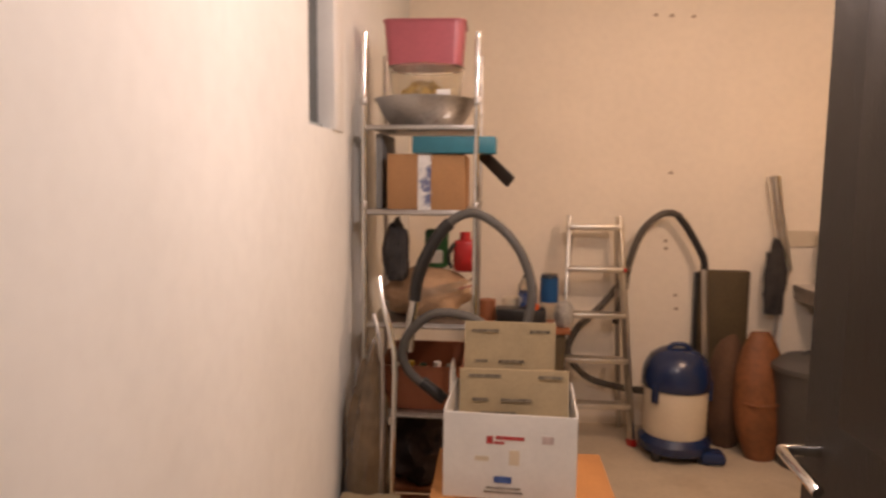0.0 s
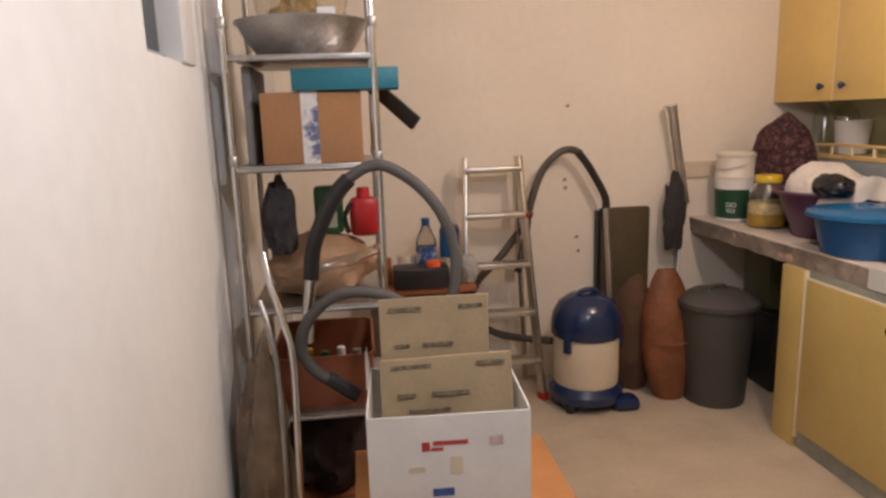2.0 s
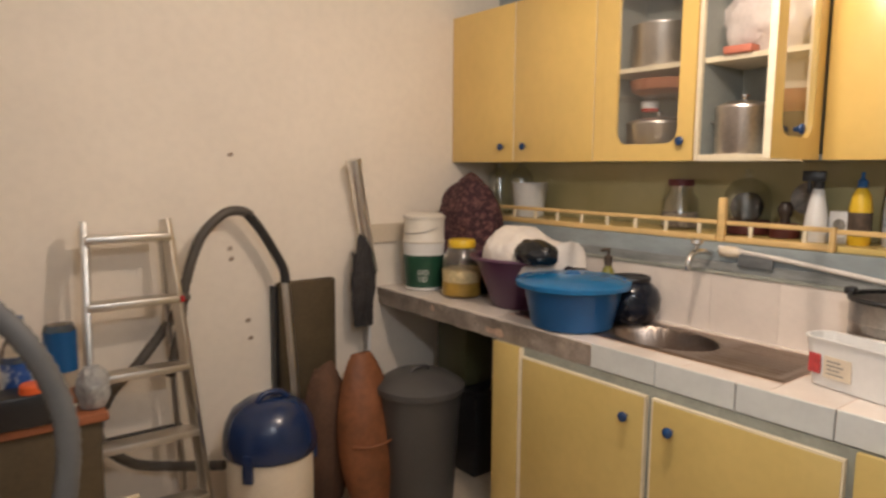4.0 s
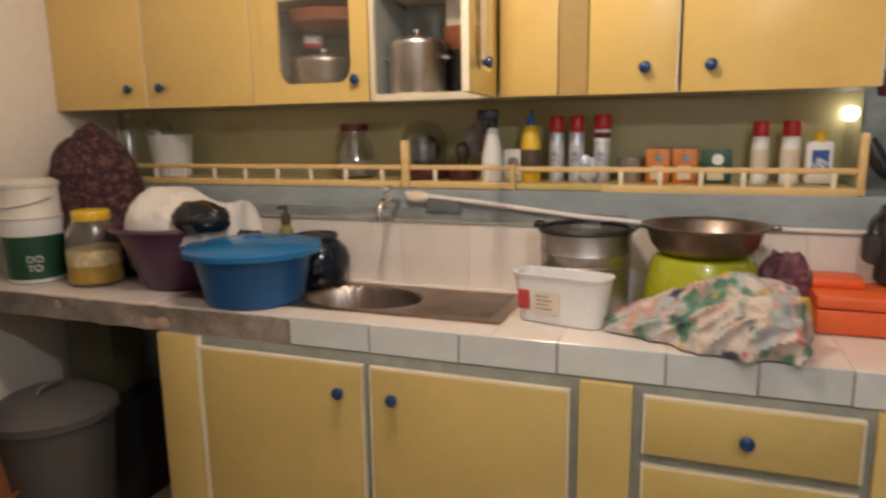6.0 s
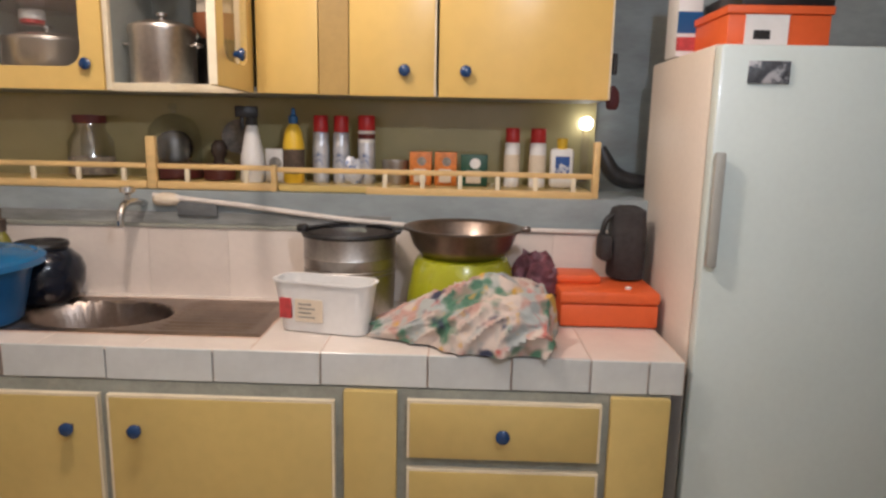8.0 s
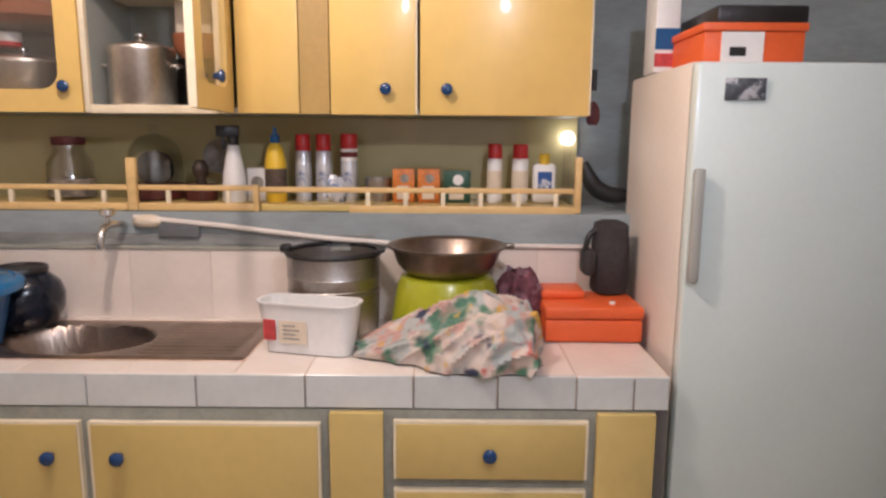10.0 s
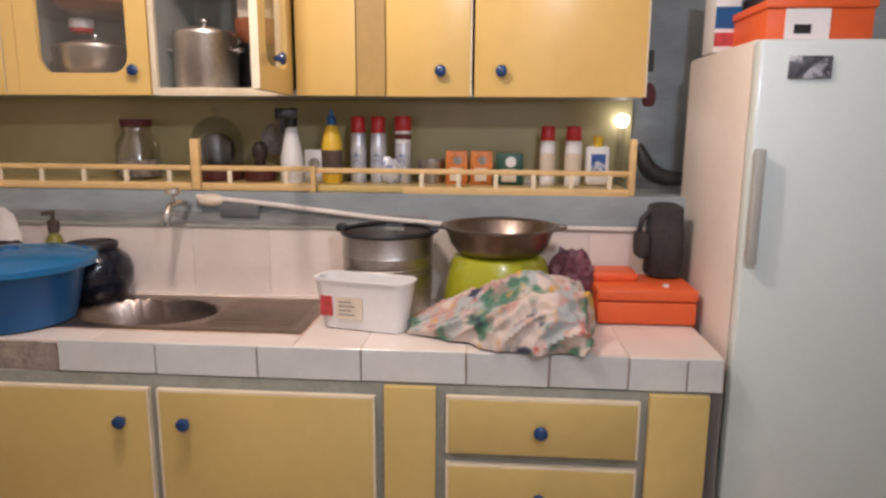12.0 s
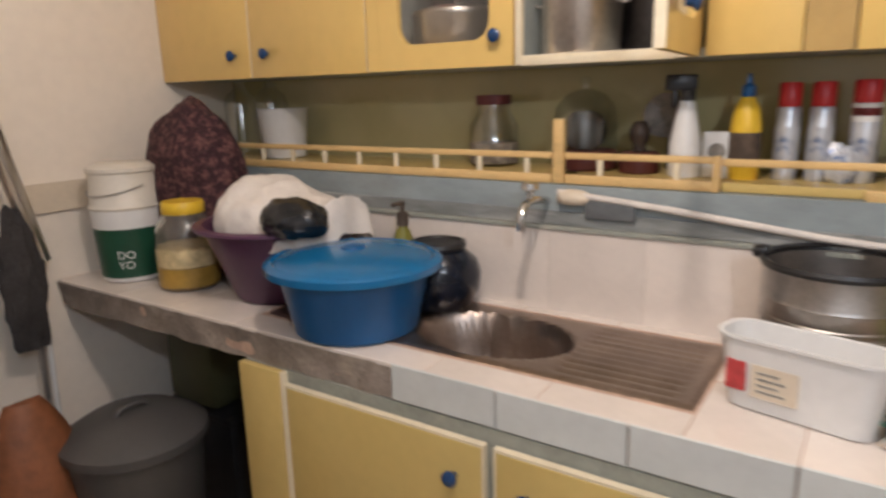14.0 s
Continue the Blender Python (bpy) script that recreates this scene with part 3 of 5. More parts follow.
bm.transform(Matrix.Translation((XU - 0.004, 2.447, ZU0)) @ Matrix.Rotation(radians(94), 4, "Z"))
pane = part("pane", bm, M_GLASS, d, "clear glass pane", smooth=False)
pane.visible_shadow = False
bm = lathe([(0.0, 0.030), (0.010, 0.030), (0.0165, 0.025), (0.017, 0.019), (0.010, 0.012), (0.007, 0.0), (0, 0)], 20)
bm.transform(Matrix.Translation((XU - 0.004, 2.447, ZU0)) @ Matrix.Rotation(radians(94), 4, "Z") @ Matrix.Translation((0.0, 0.21, 0.085)) @ Matrix.Rotation(radians(-90), 4, "Y"))
part("knob", bm, M_KNOB, d, "dark blue plastic knob")

# ---- rail shelf on the ledge ----
rail = thing("shelf_rail", (0, 0, 0), "yellow wooden gallery rail along the ledge", "rail")
XR = 2.70
for y0, y1, low, n, drop in ((2.80, 4.2, 2.80, 10, 0.0), (2.405, 2.765, 2.405, 2, 0.0), (1.45, 2.40, 1.45, 6, 0.004)):
    y2 = 2.13 if drop else y1
    part("bottom_rail", boxes((XR - 0.009, XR + 0.009, low, y2, 1.207 - drop, 1.230 - drop), bevel=0.003), M_WOODRAIL, rail)
    part("shelf_board", boxes((XR + 0.010, XK - 0.014, y0, y1, 1.2065, 1.226), bevel=0.002), M_YELLOWLOW, rail)
    part("top_rail", boxes((XR - 0.007 + drop, XR + 0.007 + drop, y0, y1, 1.268 - drop, 1.284 - drop), bevel=0.003), M_WOODRAIL, rail)
    for i in range(n):
        y = y0 + (y2 - y0) * (i + 0.5) / n
        part("baluster", boxes((XR - 0.005, XR + 0.005, y - 0.007, y + 0.007, 1.226 - drop, 1.270 - drop), bevel=0.002), M_EDGE, rail)
part("end_block", boxes((XR - 0.010, XR + 0.010, 2.402, 2.418, 1.206, 1.286), bevel=0.002), M_WOODRAIL, rail)
part("post", boxes((XR - 0.010, XR + 0.012, 2.768, 2.796, 1.207, 1.365), bevel=0.003), M_WOODRAIL, rail)
part("post", boxes((XR - 0.010, XR + 0.012, 1.432, 1.452, 1.207, 1.375), bevel=0.003), M_WOODRAIL, rail)

# ---- fridge ----
fr = thing("fridge", (0, 0, 0), "old pale green-white fridge, its side tinted for warm light", "fridge")
FX, FY0, FY1, FZ = 2.215, 0.62, 1.285, 1.605
part("body", boxes((FX + 0.045, FX + 0.53, FY0, FY1, 0.03, FZ), bevel=0.012), M_FRIDGESIDE, fr)
d = part("door", boxes((FX, FX + 0.043, FY0, FY1, 0.06, FZ - 0.005), bevel=0.010), M_FRIDGE, fr)
part("handle", boxes((FX - 0.025, FX - 0.008, FY1 - 0.026, FY1 - 0.002, 1.105, 1.365), (FX - 0.012, FX + 0.002, FY1 - 0.024, FY1 - 0.004, 1.115, 1.14), (FX - 0.012, FX + 0.002, FY1 - 0.024, FY1 - 0.004, 1.33, 1.355), bevel=0.005), M_HANDLE, d, "grey plastic handle")
for y in (FY0 + 0.06, FY1 - 0.06):
    for x in (FX + 0.1, FX + 0.46):
        part("foot", lathe([(0, 0), (0.022, 0), (0.022, 0.03), (0, 0.03)], 12, (x, y)), M_BLACK, fr)

# ---- things on the worktop ----
ZT = 0.8845


def basin(name, place, r0, r1, h, material, label):
    """A round tapered plastic basin with a rolled rim."""
    t = thing(name, place, label, "basin")
    part("bowl", lathe([(0, 0.004), (r0 - 0.01, 0.004), (r0 - 0.002, 0), (r0 + 0.004, 0.004), (r1 - 0.012, h - 0.012), (r1 - 0.016, h - 0.008), (r0 - 0.002, 0.012), (0, 0.010)], 48), material, t)
    part("rim", lathe([(r1 - 0.016, h - 0.014), (r1 + 0.010, h - 0.012), (r1 + 0.014, h - 0.006), (r1 + 0.011, h), (r1 - 0.012, h + 0.002), (r1 - 0.02, h - 0.006)], 48), material, t)
    return t


bb = basin("blue_basin", (2.325, 3.143, ZT), 0.145, 0.195, 0.170, M_BLUEPL, "blue plastic basin with its lid on, beside the sink")
part("lid", lathe([(0.208, 0.150), (0.213, 0.152), (0.213, 0.168), (0.207, 0.174), (0.194, 0.177), (0.188, 0.173), (0.182, 0.177), (0.13, 0.188), (0.06, 0.195), (0, 0.196)], 56), mat("lighter_blue_plastic", (0.012, 0.14, 0.34), 0.24, vary=0.1, scale=5, bump=0.05), bb, "lighter blue domed lid")
part("lid_grip", lathe([(0.030, 0.1955), (0.028, 0.200), (0.018, 0.204), (0, 0.205)], 28), M_BLUEPL, bb)
pb = basin("purple_basin", (2.45, 3.518, ZT), 0.135, 0.226, 0.212, M_PURPLE, "purple plastic basin heaped with cloths on the worktop")


def heaped_cloth():
    """A stiff white cloth bundled high at one end and rising to a corner at the other."""
    bm = bmesh.new()
    n, m = 64, 48
    rows = []
    for j in range(n + 1):
        v = j / n
        y = -0.222 + 0.445 * v
        ridge = 0.112 + 0.075 * math.exp(-((v - 0.72) / 0.30) ** 2) + 0.035 * max(0, 1 - v / 0.25) ** 1.2
        row = []
        for i in range(m + 1):
            u = i / m
            round_off = max(0.0, 1 - (max(0, v - 0.8) / 0.2) ** 2) ** 0.5
            half = 0.172 * (1 - (abs(2 * v - 1)) ** 4 * 0.45)
            a = math.pi * u
            x = -half * math.cos(a)
            z = ridge * math.sin(a) ** 0.7 * (0.25 + 0.75 * round_off) * min(1, 0.08 + v / 0.05) ** 0.5
            p = Vector((x * 9, y * 9, z * 9))
            k = 0.020 * abs(noise.noise(p)) + 0.012 * abs(noise.noise(p * 2.2 + Vector((4, 0, 0)))) + 0.004 * noise.noise(p * 5)
            row.append(bm.verts.new((x + 0.8 * k * math.cos(a), y + 0.02 * noise.noise(p + Vector((0, 9, 0))), max(0, z - k * math.sin(a)))))
        rows.append(row)
    for j in range(n):
        for i in range(m):
            bm.faces.new((rows[j][i], rows[j][i + 1], rows[j + 1][i + 1], rows[j + 1][i]))
    bmesh.ops.recalc_face_normals(bm, faces=bm.faces)
    return bm


single("white_cloth", heaped_cloth(), M_WHITECLOTH, (2.455, 3.485, ZT + 0.158), "crumpled white cloth piled in a basin", "cloth")
single("black_bag", lump(0.07, 0.10, 0.055, 0.13, 2.0, 5.0), M_BLACKBAG, (2.315, 3.325, ZT + 0.208), "small black plastic bag on the cloths", "bag")
tub = thing("yogurt_tub", (2.335, 4.09, ZT), "white lidded tub with a green label", "tub")
part("body", lathe([(0, 0), (0.088, 0), (0.092, 0.006), (0.105, 0.22), (0.105, 0.235), (0, 0.235)], 36), M_WHITEPL, tub)
part("label", lathe([(0.0935, 0.014), (0.1028, 0.168)], 36), M_GREENLABEL, tub, "dark green printed label")
part("upper_tub", lathe([(0.106, 0.225), (0.109, 0.232), (0.103, 0.240), (0.097, 0.335), (0.102, 0.339), (0.102, 0.352), (0.088, 0.358), (0.08, 0.364), (0, 0.364)], 40), mat("ivory_plastic", (0.74, 0.69, 0.60), 0.4, vary=0.06, scale=8), tub, "ivory tub upturned on the first")
part("wire_handle", tube(smooth_path([(-0.106 * math.sin(radians(a)), 0.106 * math.cos(radians(a)), 0.300 - 0.030 * math.sin(radians(a))) for a in range(0, 181, 20)], 3), 0.0022, 8), M_DULLSTEEL, tub, "thin wire handle")
for words, z, size in (("DO", 0.076, 0.034), ("YO", 0.044, 0.034)):
    cu = bpy.data.curves.new("lettering", "FONT")
    cu.body, cu.size, cu.extrude = words, size, 0.0004
    ft = bpy.data.objects.new("lettering", cu)
    me = bpy.data.meshes.new_from_object(ft)
    bpy.data.objects.remove(ft)
    bm = bmesh.new()
    bm.from_mesh(me)
    for v in bm.verts:
        h = z + v.co.y
        r = 0.0935 + (h - 0.014) / 0.154 * 0.0093 + 0.0012 + v.co.z
        a = radians(214) + v.co.x / 0.098
        v.co = (r * math.cos(a), r * math.sin(a), h)
    part("lettering", bm, M_WHITEPL, tub, "white lettering", smooth=False)
jar = thing("preserve_jar", (2.355, 3.83, ZT), "clear jar of yellow preserve with a yellow lid", "jar")
part("glass", lathe([(0, 0), (0.08, 0), (0.088, 0.01), (0.088, 0.16), (0.08, 0.19), (0.062, 0.215), (0.06, 0.235), (0.057, 0.235), (0.06, 0.21), (0.076, 0.186), (0.084, 0.16), (0.084, 0.012), (0, 0.006)], 36), M_JAR, jar)
part("brine", lathe([(0.079, 0.003), (0.0885, 0.012), (0.0886, 0.068), (0.0835, 0.0685), (0, 0.066)], 36), mat("amber_brine", (0.42, 0.26, 0.05), 0.3, vary=0.2, scale=20, bump=0.1), jar, "amber brine")
bm = lathe([(0.0, 0.0695), (0.0835, 0.0695), (0.0886, 0.07), (0.0886, 0.122), (0.0835, 0.126), (0.06, 0.132), (0, 0.128)], 36)
for v in bm.verts:
    v.co.z += 0.012 * noise.noise(v.co * 30) if v.co.z > 0.1 else 0
part("filling", bm, mat("pale_preserve", (0.68, 0.55, 0.30), 0.5, vary=0.3, scale=30, bump=0.4, fine=45), jar, "pale yellow preserve")
part("lid", lathe([(0.060, 0.222), (0.062, 0.226), (0.062, 0.252), (0.058, 0.258), (0, 0.258)], 36), M_YELLOWLID, jar, "yellow screw lid")
single("burgundy_sack", lump(0.145, 0.195, 0.315, 0.08, 2.2, 8.0), M_BURGUNDY, (2.53, 3.985, ZT), "tall sack of burgundy printed cloth", "sack")
dj = thing("dark_jar", (2.555, 3.055, ZT), "glossy navy-black bulging jar behind the sink", "jar")
bm = lathe([(0, 0), (0.075, 0), (0.09, 0.012), (0.108, 0.05), (0.112, 0.09), (0.102, 0.125), (0.078, 0.15), (0.068, 0.156), (0, 0.156)], 40)
bmesh.ops.subdivide_edges(bm, edges=[e for e in bm.edges if e.calc_length() > 0.03], cuts=1)
for v in bm.verts:
    v.co *= 1 + 0.05 * noise.noise(v.co * 16)
    v.co.z = max(0, v.co.z)
part("body", bm, mat("navy_black_glaze", (0.010, 0.014, 0.026), 0.16, vary=0.3, scale=10, bump=0.25, fine=25), dj)
part("lid", lathe([(0.060, 0.155), (0.072, 0.158), (0.075, 0.166), (0.072, 0.175), (0.064, 0.177), (0.058, 0.170), (0, 0.168)], 36), M_BLACK, dj, "black sunken lid")
single("dark_bag", lump(0.10, 0.12, 0.12, 0.15, 2.6, 13.0), M_BLACKBAG, (2.52, 3.84, ZT), "dark plastic bag under a bundle", "bag")
bot = thing("dish_soap", (2.60, 3.20, ZT), "small amber bottle of dish soap", "bottle")
part("bottle", lathe([(0, 0), (0.032, 0), (0.035, 0.006), (0.035, 0.14), (0.02, 0.18), (0.014, 0.19), (0.014, 0.20), (0, 0.20)], 24), mat("amber_liquid", (0.22, 0.20, 0.03), 0.2, vary=0.1), bot)
part("cap", lathe([(0.016, 0.195), (0.017, 0.23), (0.006, 0.235), (0.006, 0.26), (0, 0.26)], 16), M_DARKFILL, bot)
part("nozzle", boxes((-0.045, 0.006, -0.006, 0.006, 0.252, 0.264), bevel=0.003), M_DARKFILL, bot)

pot = thing("steel_pot", (2.543, 2.153, ZT), "deep dull steel pot with a black rim", "pot")
part("body", lathe([(0, 0), (0.118, 0), (0.124, 0.008), (0.129, 0.16), (0.131, 0.165), (0.129, 0.17), (0.130, 0.222), (0.125, 0.222), (0.119, 0.01), (0, 0.006)], 48), M_POTSTEEL, pot)
part("rim", lathe([(0.125, 0.220), (0.135, 0.222), (0.1365, 0.229), (0.133, 0.236), (0.124, 0.232)], 48), M_BLACK, pot, "dark rolled rim")
for z in (0.12, 0.132):
    part("ring", lathe([(0.1275, z - 0.003), (0.1305, z), (0.1275, z + 0.003)], 48), M_POTSTEEL, pot)
part("lug", boxes((-0.02, 0.02, 0.120, 0.150, 0.225, 0.248), bevel=0.008), M_BLACK, pot)
part("lug", boxes((-0.02, 0.02, -0.146, -0.120, 0.225, 0.241), bevel=0.008), M_BLACK, pot)
gp = thing("lime_pot", (2.50, 1.835, ZT), "lime green enamel pot under a copper pan", "pot")
part("body", lathe([(0, 0), (0.155, 0), (0.158, 0.008), (0.150, 0.07), (0.135, 0.150), (0.124, 0.172), (0.112, 0.176), (0, 0.176)], 48), M_LIME, gp)
cp = thing("copper_pan", (2.50, 1.835, ZT + 0.1765), "wide tinned copper pan resting on a green pot", "pan")
part("bowl", lathe([(0, 0), (0.10, 0.0), (0.112, 0.004), (0.135, 0.03), (0.148, 0.066), (0.158, 0.076), (0.163, 0.076), (0.163, 0.081), (0.155, 0.081), (0.143, 0.072), (0.130, 0.034), (0.108, 0.008), (0, 0.006)], 48), M_COPPER, cp)
part("lug", boxes((-0.012, 0.012, -0.185, -0.158, 0.070, 0.084), bevel=0.005), M_COPPER, cp)


def open_tub(w, d, h, taper=0.016):
    """A thin-walled rectangular tub with round corners."""
    bm = bmesh.new()

    def loop(x, y, z, r):
        out = []
        for cx, cy, a0 in ((x - r, y - r, 0), (-x + r, y - r, 90), (-x + r, -y + r, 180), (x - r, -y + r, 270)):
            for k in range(6):
                a = radians(a0 + 18 * k)
                out.append(bm.verts.new((cx + r * math.cos(a), cy + r * math.sin(a), z)))
        return out

    X, Y = w / 2, d / 2
    rings = [loop(X - taper, Y - taper, 0, 0.03), loop(X, Y, h, 0.035), loop(X + 0.005, Y + 0.005, h + 0.001, 0.04), loop(X + 0.005, Y + 0.005, h + 0.006, 0.04),
             loop(X - 0.003, Y - 0.003, h + 0.005, 0.035), loop(X - taper - 0.003, Y - taper - 0.003, 0.004, 0.03)]
    for a, b in zip(rings, rings[1:]):
        for i in range(len(a)):
            j = (i + 1) % len(a)
            bm.faces.new((a[i], a[j], b[j], b[i]))
    bm.faces.new(rings[0])
    bm.faces.new(rings[-1])
    bmesh.ops.recalc_face_normals(bm, faces=bm.faces)
    return bm


wt = thing("ice_cream_tub", (2.352, 2.185, ZT), "empty white plastic tub with a red and beige label", "tub", turn=-103)
part("body", open_tub(0.263, 0.10, 0.128), M_WHITEPL, wt)
part("label", boxes((-0.108, -0.075, -0.0465, -0.041, 0.035, 0.088)), M_REDPRINT, wt, "red printed square", smooth=False)
part("label", boxes((-0.065, 0.01, -0.0465, -0.041, 0.03, 0.088)), M_CREAM, wt, "beige printed label", smooth=False)
for k in range(4):
    part("print", boxes((-0.055, -0.01 - 0.01 * (k % 2), -0.0475, -0.0462, 0.04 + k * 0.011, 0.044 + k * 0.011)), M_GREYPRINT, wt, smooth=False)


def cloth_heap():
    """A crumpled cloth heaped high at one end, twisting down to a thin tail, folds running lengthwise."""
    bm = bmesh.new()
    n, m = 90, 64
    rows = []
    for j in range(n + 1):
        v = j / n
        y = 1.605 + 0.455 * v
        high = 0.098 * min(1, v / 0.05) ** 0.5 + 0.030 * math.exp(-((v - 0.33) / 0.2) ** 2)
        high *= 1 - 0.82 * max(0, (v - 0.5) / 0.5) ** 1.25
        half = (0.135 - 0.088 * max(0, (v - 0.25) / 0.75) ** 0.8) * min(1, 0.5 + v / 0.08)
        mid = 2.315 + 0.030 * v + 0.012 * math.sin(v * 7)
        row = []
        for i in range(m + 1):
            a = math.pi * i / m
            p = Vector((y * 8 + 0.9 * a, a * 2.4 + 3 * v, 1.7 + 0.6 * v))
            q = Vector((y * 15, a * 4.5, 5.0))
            ridge = 1 - 2 * abs(noise.noise(p)) ** 0.8
            k = 0.030 * ridge + 0.010 * (1 - 2 * abs(noise.noise(q))) + 0.003 * noise.noise(q * 2.4)
            k *= 0.35 + 0.65 * min(1, (1 - v) * 2.2)
            x = mid - (half + k * 0.9) * math.cos(a) - 0.030 * math.exp(-((v - 0.4) / 0.22) ** 2) * max(0, math.cos(a)) ** 2
            z = 0.003 + max(0, high * math.sin(a) ** 0.62 + k * math.sin(a) * 0.95)
            row.append(bm.verts.new((x, y + 0.022 * noise.noise(p * 1.3 + Vector((0, 0, 9))), z)))
        rows.append(row)
    for j in range(n):
        for i in range(m):
            bm.faces.new((rows[j][i], rows[j][i + 1], rows[j + 1][i + 1], rows[j + 1][i]))
    bm.faces.new(rows[0])
    bmesh.ops.recalc_face_normals(bm, faces=bm.faces)
    return bm


ob = single("floral_cloth", cloth_heap(), M_FLORAL, (0, 0, ZT), "crumpled floral cotton cloth on the worktop", "cloth")
ob2 = thing("orange_box", (2.535, 1.44, ZT), "orange plastic box with a hinged lid", "box", turn=0)
part("body", boxes((-0.10, 0.10, -0.135, 0.128, 0, 0.062), bevel=0.006), M_ORANGE, ob2)
part("lid", boxes((-0.103, 0.103, -0.138, 0.131, 0.0645, 0.098), bevel=0.008), M_ORANGE, ob2)
part("latch", lathe([(0, 0), (0.008, 0), (0.009, 0.006), (0, 0.009)], 14, (-0.06, -0.06)), M_WHITEPL, ob2).location.z = 0.098
part("raised_back", boxes((-0.01, 0.10, 0.005, 0.129, 0.0985, 0.122), bevel=0.006), M_ORANGE, ob2)
kn = thing("black_case", (2.60, 1.375, ZT + 0.099), "black padded bag standing beside the fridge", "bag")
bm = boxes((-0.045, 0.045, -0.062, 0.035, 0, 0.215), bevel=0.024)
bmesh.ops.subdivide_edges(bm, edges=bm.edges, cuts=2, use_grid_fill=True)
for v in bm.verts:
    v.co += 0.010 * Vector((noise.noise(v.co * 22), noise.noise(v.co * 22 + Vector((5, 0, 0))), 0))
part("body", bm, M_DARKCLOTH, kn)
part("pocket", boxes((-0.055, 0.02, 0.036, 0.072, 0.06, 0.135), bevel=0.014), M_DARKCLOTH, kn)
part("strap", tube(smooth_path([(-0.02, 0.02, 0.20), (-0.03, 0.055, 0.175), (-0.03, 0.065, 0.13)], 6), 0.008), M_BLACK, kn)
single("net_bag", lump(0.05, 0.075, 0.105, 0.25, 3.0, 27.0), mat("purple_net", (0.22, 0.075, 0.10), 0.5, vary=0.5, scale=30, bump=0.6), (2.55, 1.63, ZT), "small purple net bag", "bag")

# ---- things on the ledge ----
ZL = 1.2265
XG = 2.83


M_MAROONCAN = mat("dark_red_print", (0.16, 0.02, 0.02), 0.4, vary=0.2, scale=20)


def spray_can(y, h, r, body, cap, label, x=XG):
    t = thing("spray_can", (x, y, ZL), label, "spray can", "aerosol cans on the ledge")
    part("can", lathe([(0, 0), (r, 0), (r + 0.001, 0.004), (r, 0.01), (r, h * 0.72), (r * 0.86, h * 0.76), (0, h * 0.76)], 24), body, t)
    part("cap", lathe([(r * 0.93, h * 0.755), (r * 0.95, h * 0.77), (r * 0.92, h * 0.98), (r * 0.8, h), (0, h)], 24), cap, t, "red plastic cap")
    part("label", lathe([(r + 0.0012, h * 0.22), (r + 0.0012, h * 0.55)], 24), M_SILVERCAN if h > 0.2 else M_CREAM, t)
    return t


spray_can(2.293, 0.212, 0.025, M_SILVERCAN, M_RED, "silver and blue aerosol can with red cap")
spray_can(2.228, 0.212, 0.025, M_SILVERCAN, M_RED, "silver and blue aerosol can with red cap")
c3 = thing("spray_can", (XG, 2.147, ZL), "silver and blue aerosol can with white shoulder and red cap", "spray can", "aerosol cans on the ledge")
part("can", lathe([(0, 0), (0.026, 0), (0.027, 0.004), (0.027, 0.125), (0.026, 0.13), (0, 0.13)], 24), M_SILVERCAN, c3)
part("shoulder", lathe([(0.0265, 0.128), (0.0272, 0.131), (0.0272, 0.140), (0.0262, 0.1405)], 24), M_WHITEPL, c3, "white band")
part("collar", lathe([(0.0262, 0.140), (0.0272, 0.1415), (0.0272, 0.156), (0.0262, 0.157)], 24), M_MAROONCAN, c3, "dark red band")
part("neck", lathe([(0.0262, 0.156), (0.0272, 0.158), (0.0272, 0.166), (0.024, 0.168), (0, 0.168)], 24), M_WHITEPL, c3)
part("cap", lathe([(0.0268, 0.167), (0.0275, 0.17), (0.0275, 0.208), (0.024, 0.214), (0, 0.214)], 24), M_RED, c3, "red plastic cap")
single("foil_packet", lump(0.018, 0.034, 0.05, 0.3, 3.0, 23.0, sub=3), mat("blue_white_foil", (0.62, 0.64, 0.68), 0.35, 0.1, vary=0.2, scale=25, stain=(0.10, 0.16, 0.34), stain_at=(0.50, 0.56)), (2.80, 2.185, ZL), "small crumpled blue and white packet", "packet")
spray_can(1.683, 0.185, 0.024, M_WHITEPL, M_RED, "white aerosol can with red label and cap")
spray_can(1.602, 0.185, 0.026, M_WHITEPL, M_RED, "white aerosol can with red label and cap")
sb = thing("spray_bottle", (2.80, 2.505, ZL), "white spray bottle with a black trigger", "bottle")
part("bottle", lathe([(0, 0), (0.036, 0), (0.039, 0.006), (0.036, 0.08), (0.02, 0.165), (0.016, 0.18), (0, 0.18)], 28), M_WHITEPL, sb)
part("collar", lathe([(0.017, 0.172), (0.018, 0.20), (0, 0.20)], 18), M_BLACK, sb)
part("trigger", boxes((-0.05, 0.02, -0.012, 0.014, 0.20, 0.236), (-0.035, -0.022, -0.007, 0.009, 0.16, 0.205), bevel=0.004), M_BLACK, sb, "black trigger head").rotation_euler = (0, 0, radians(-70))
yb = thing("detergent_bottle", (2.80, 2.374, ZL), "yellow detergent bottle with a blue cap", "bottle")
part("bottle", lathe([(0, 0), (0.030, 0), (0.033, 0.006), (0.033, 0.12), (0.026, 0.16), (0.013, 0.185), (0, 0.185)], 24), M_YELLOWLID, yb)
part("label", lathe([(0.0338, 0.03), (0.0338, 0.105)], 24), M_DARKFILL, yb, "dark printed label")
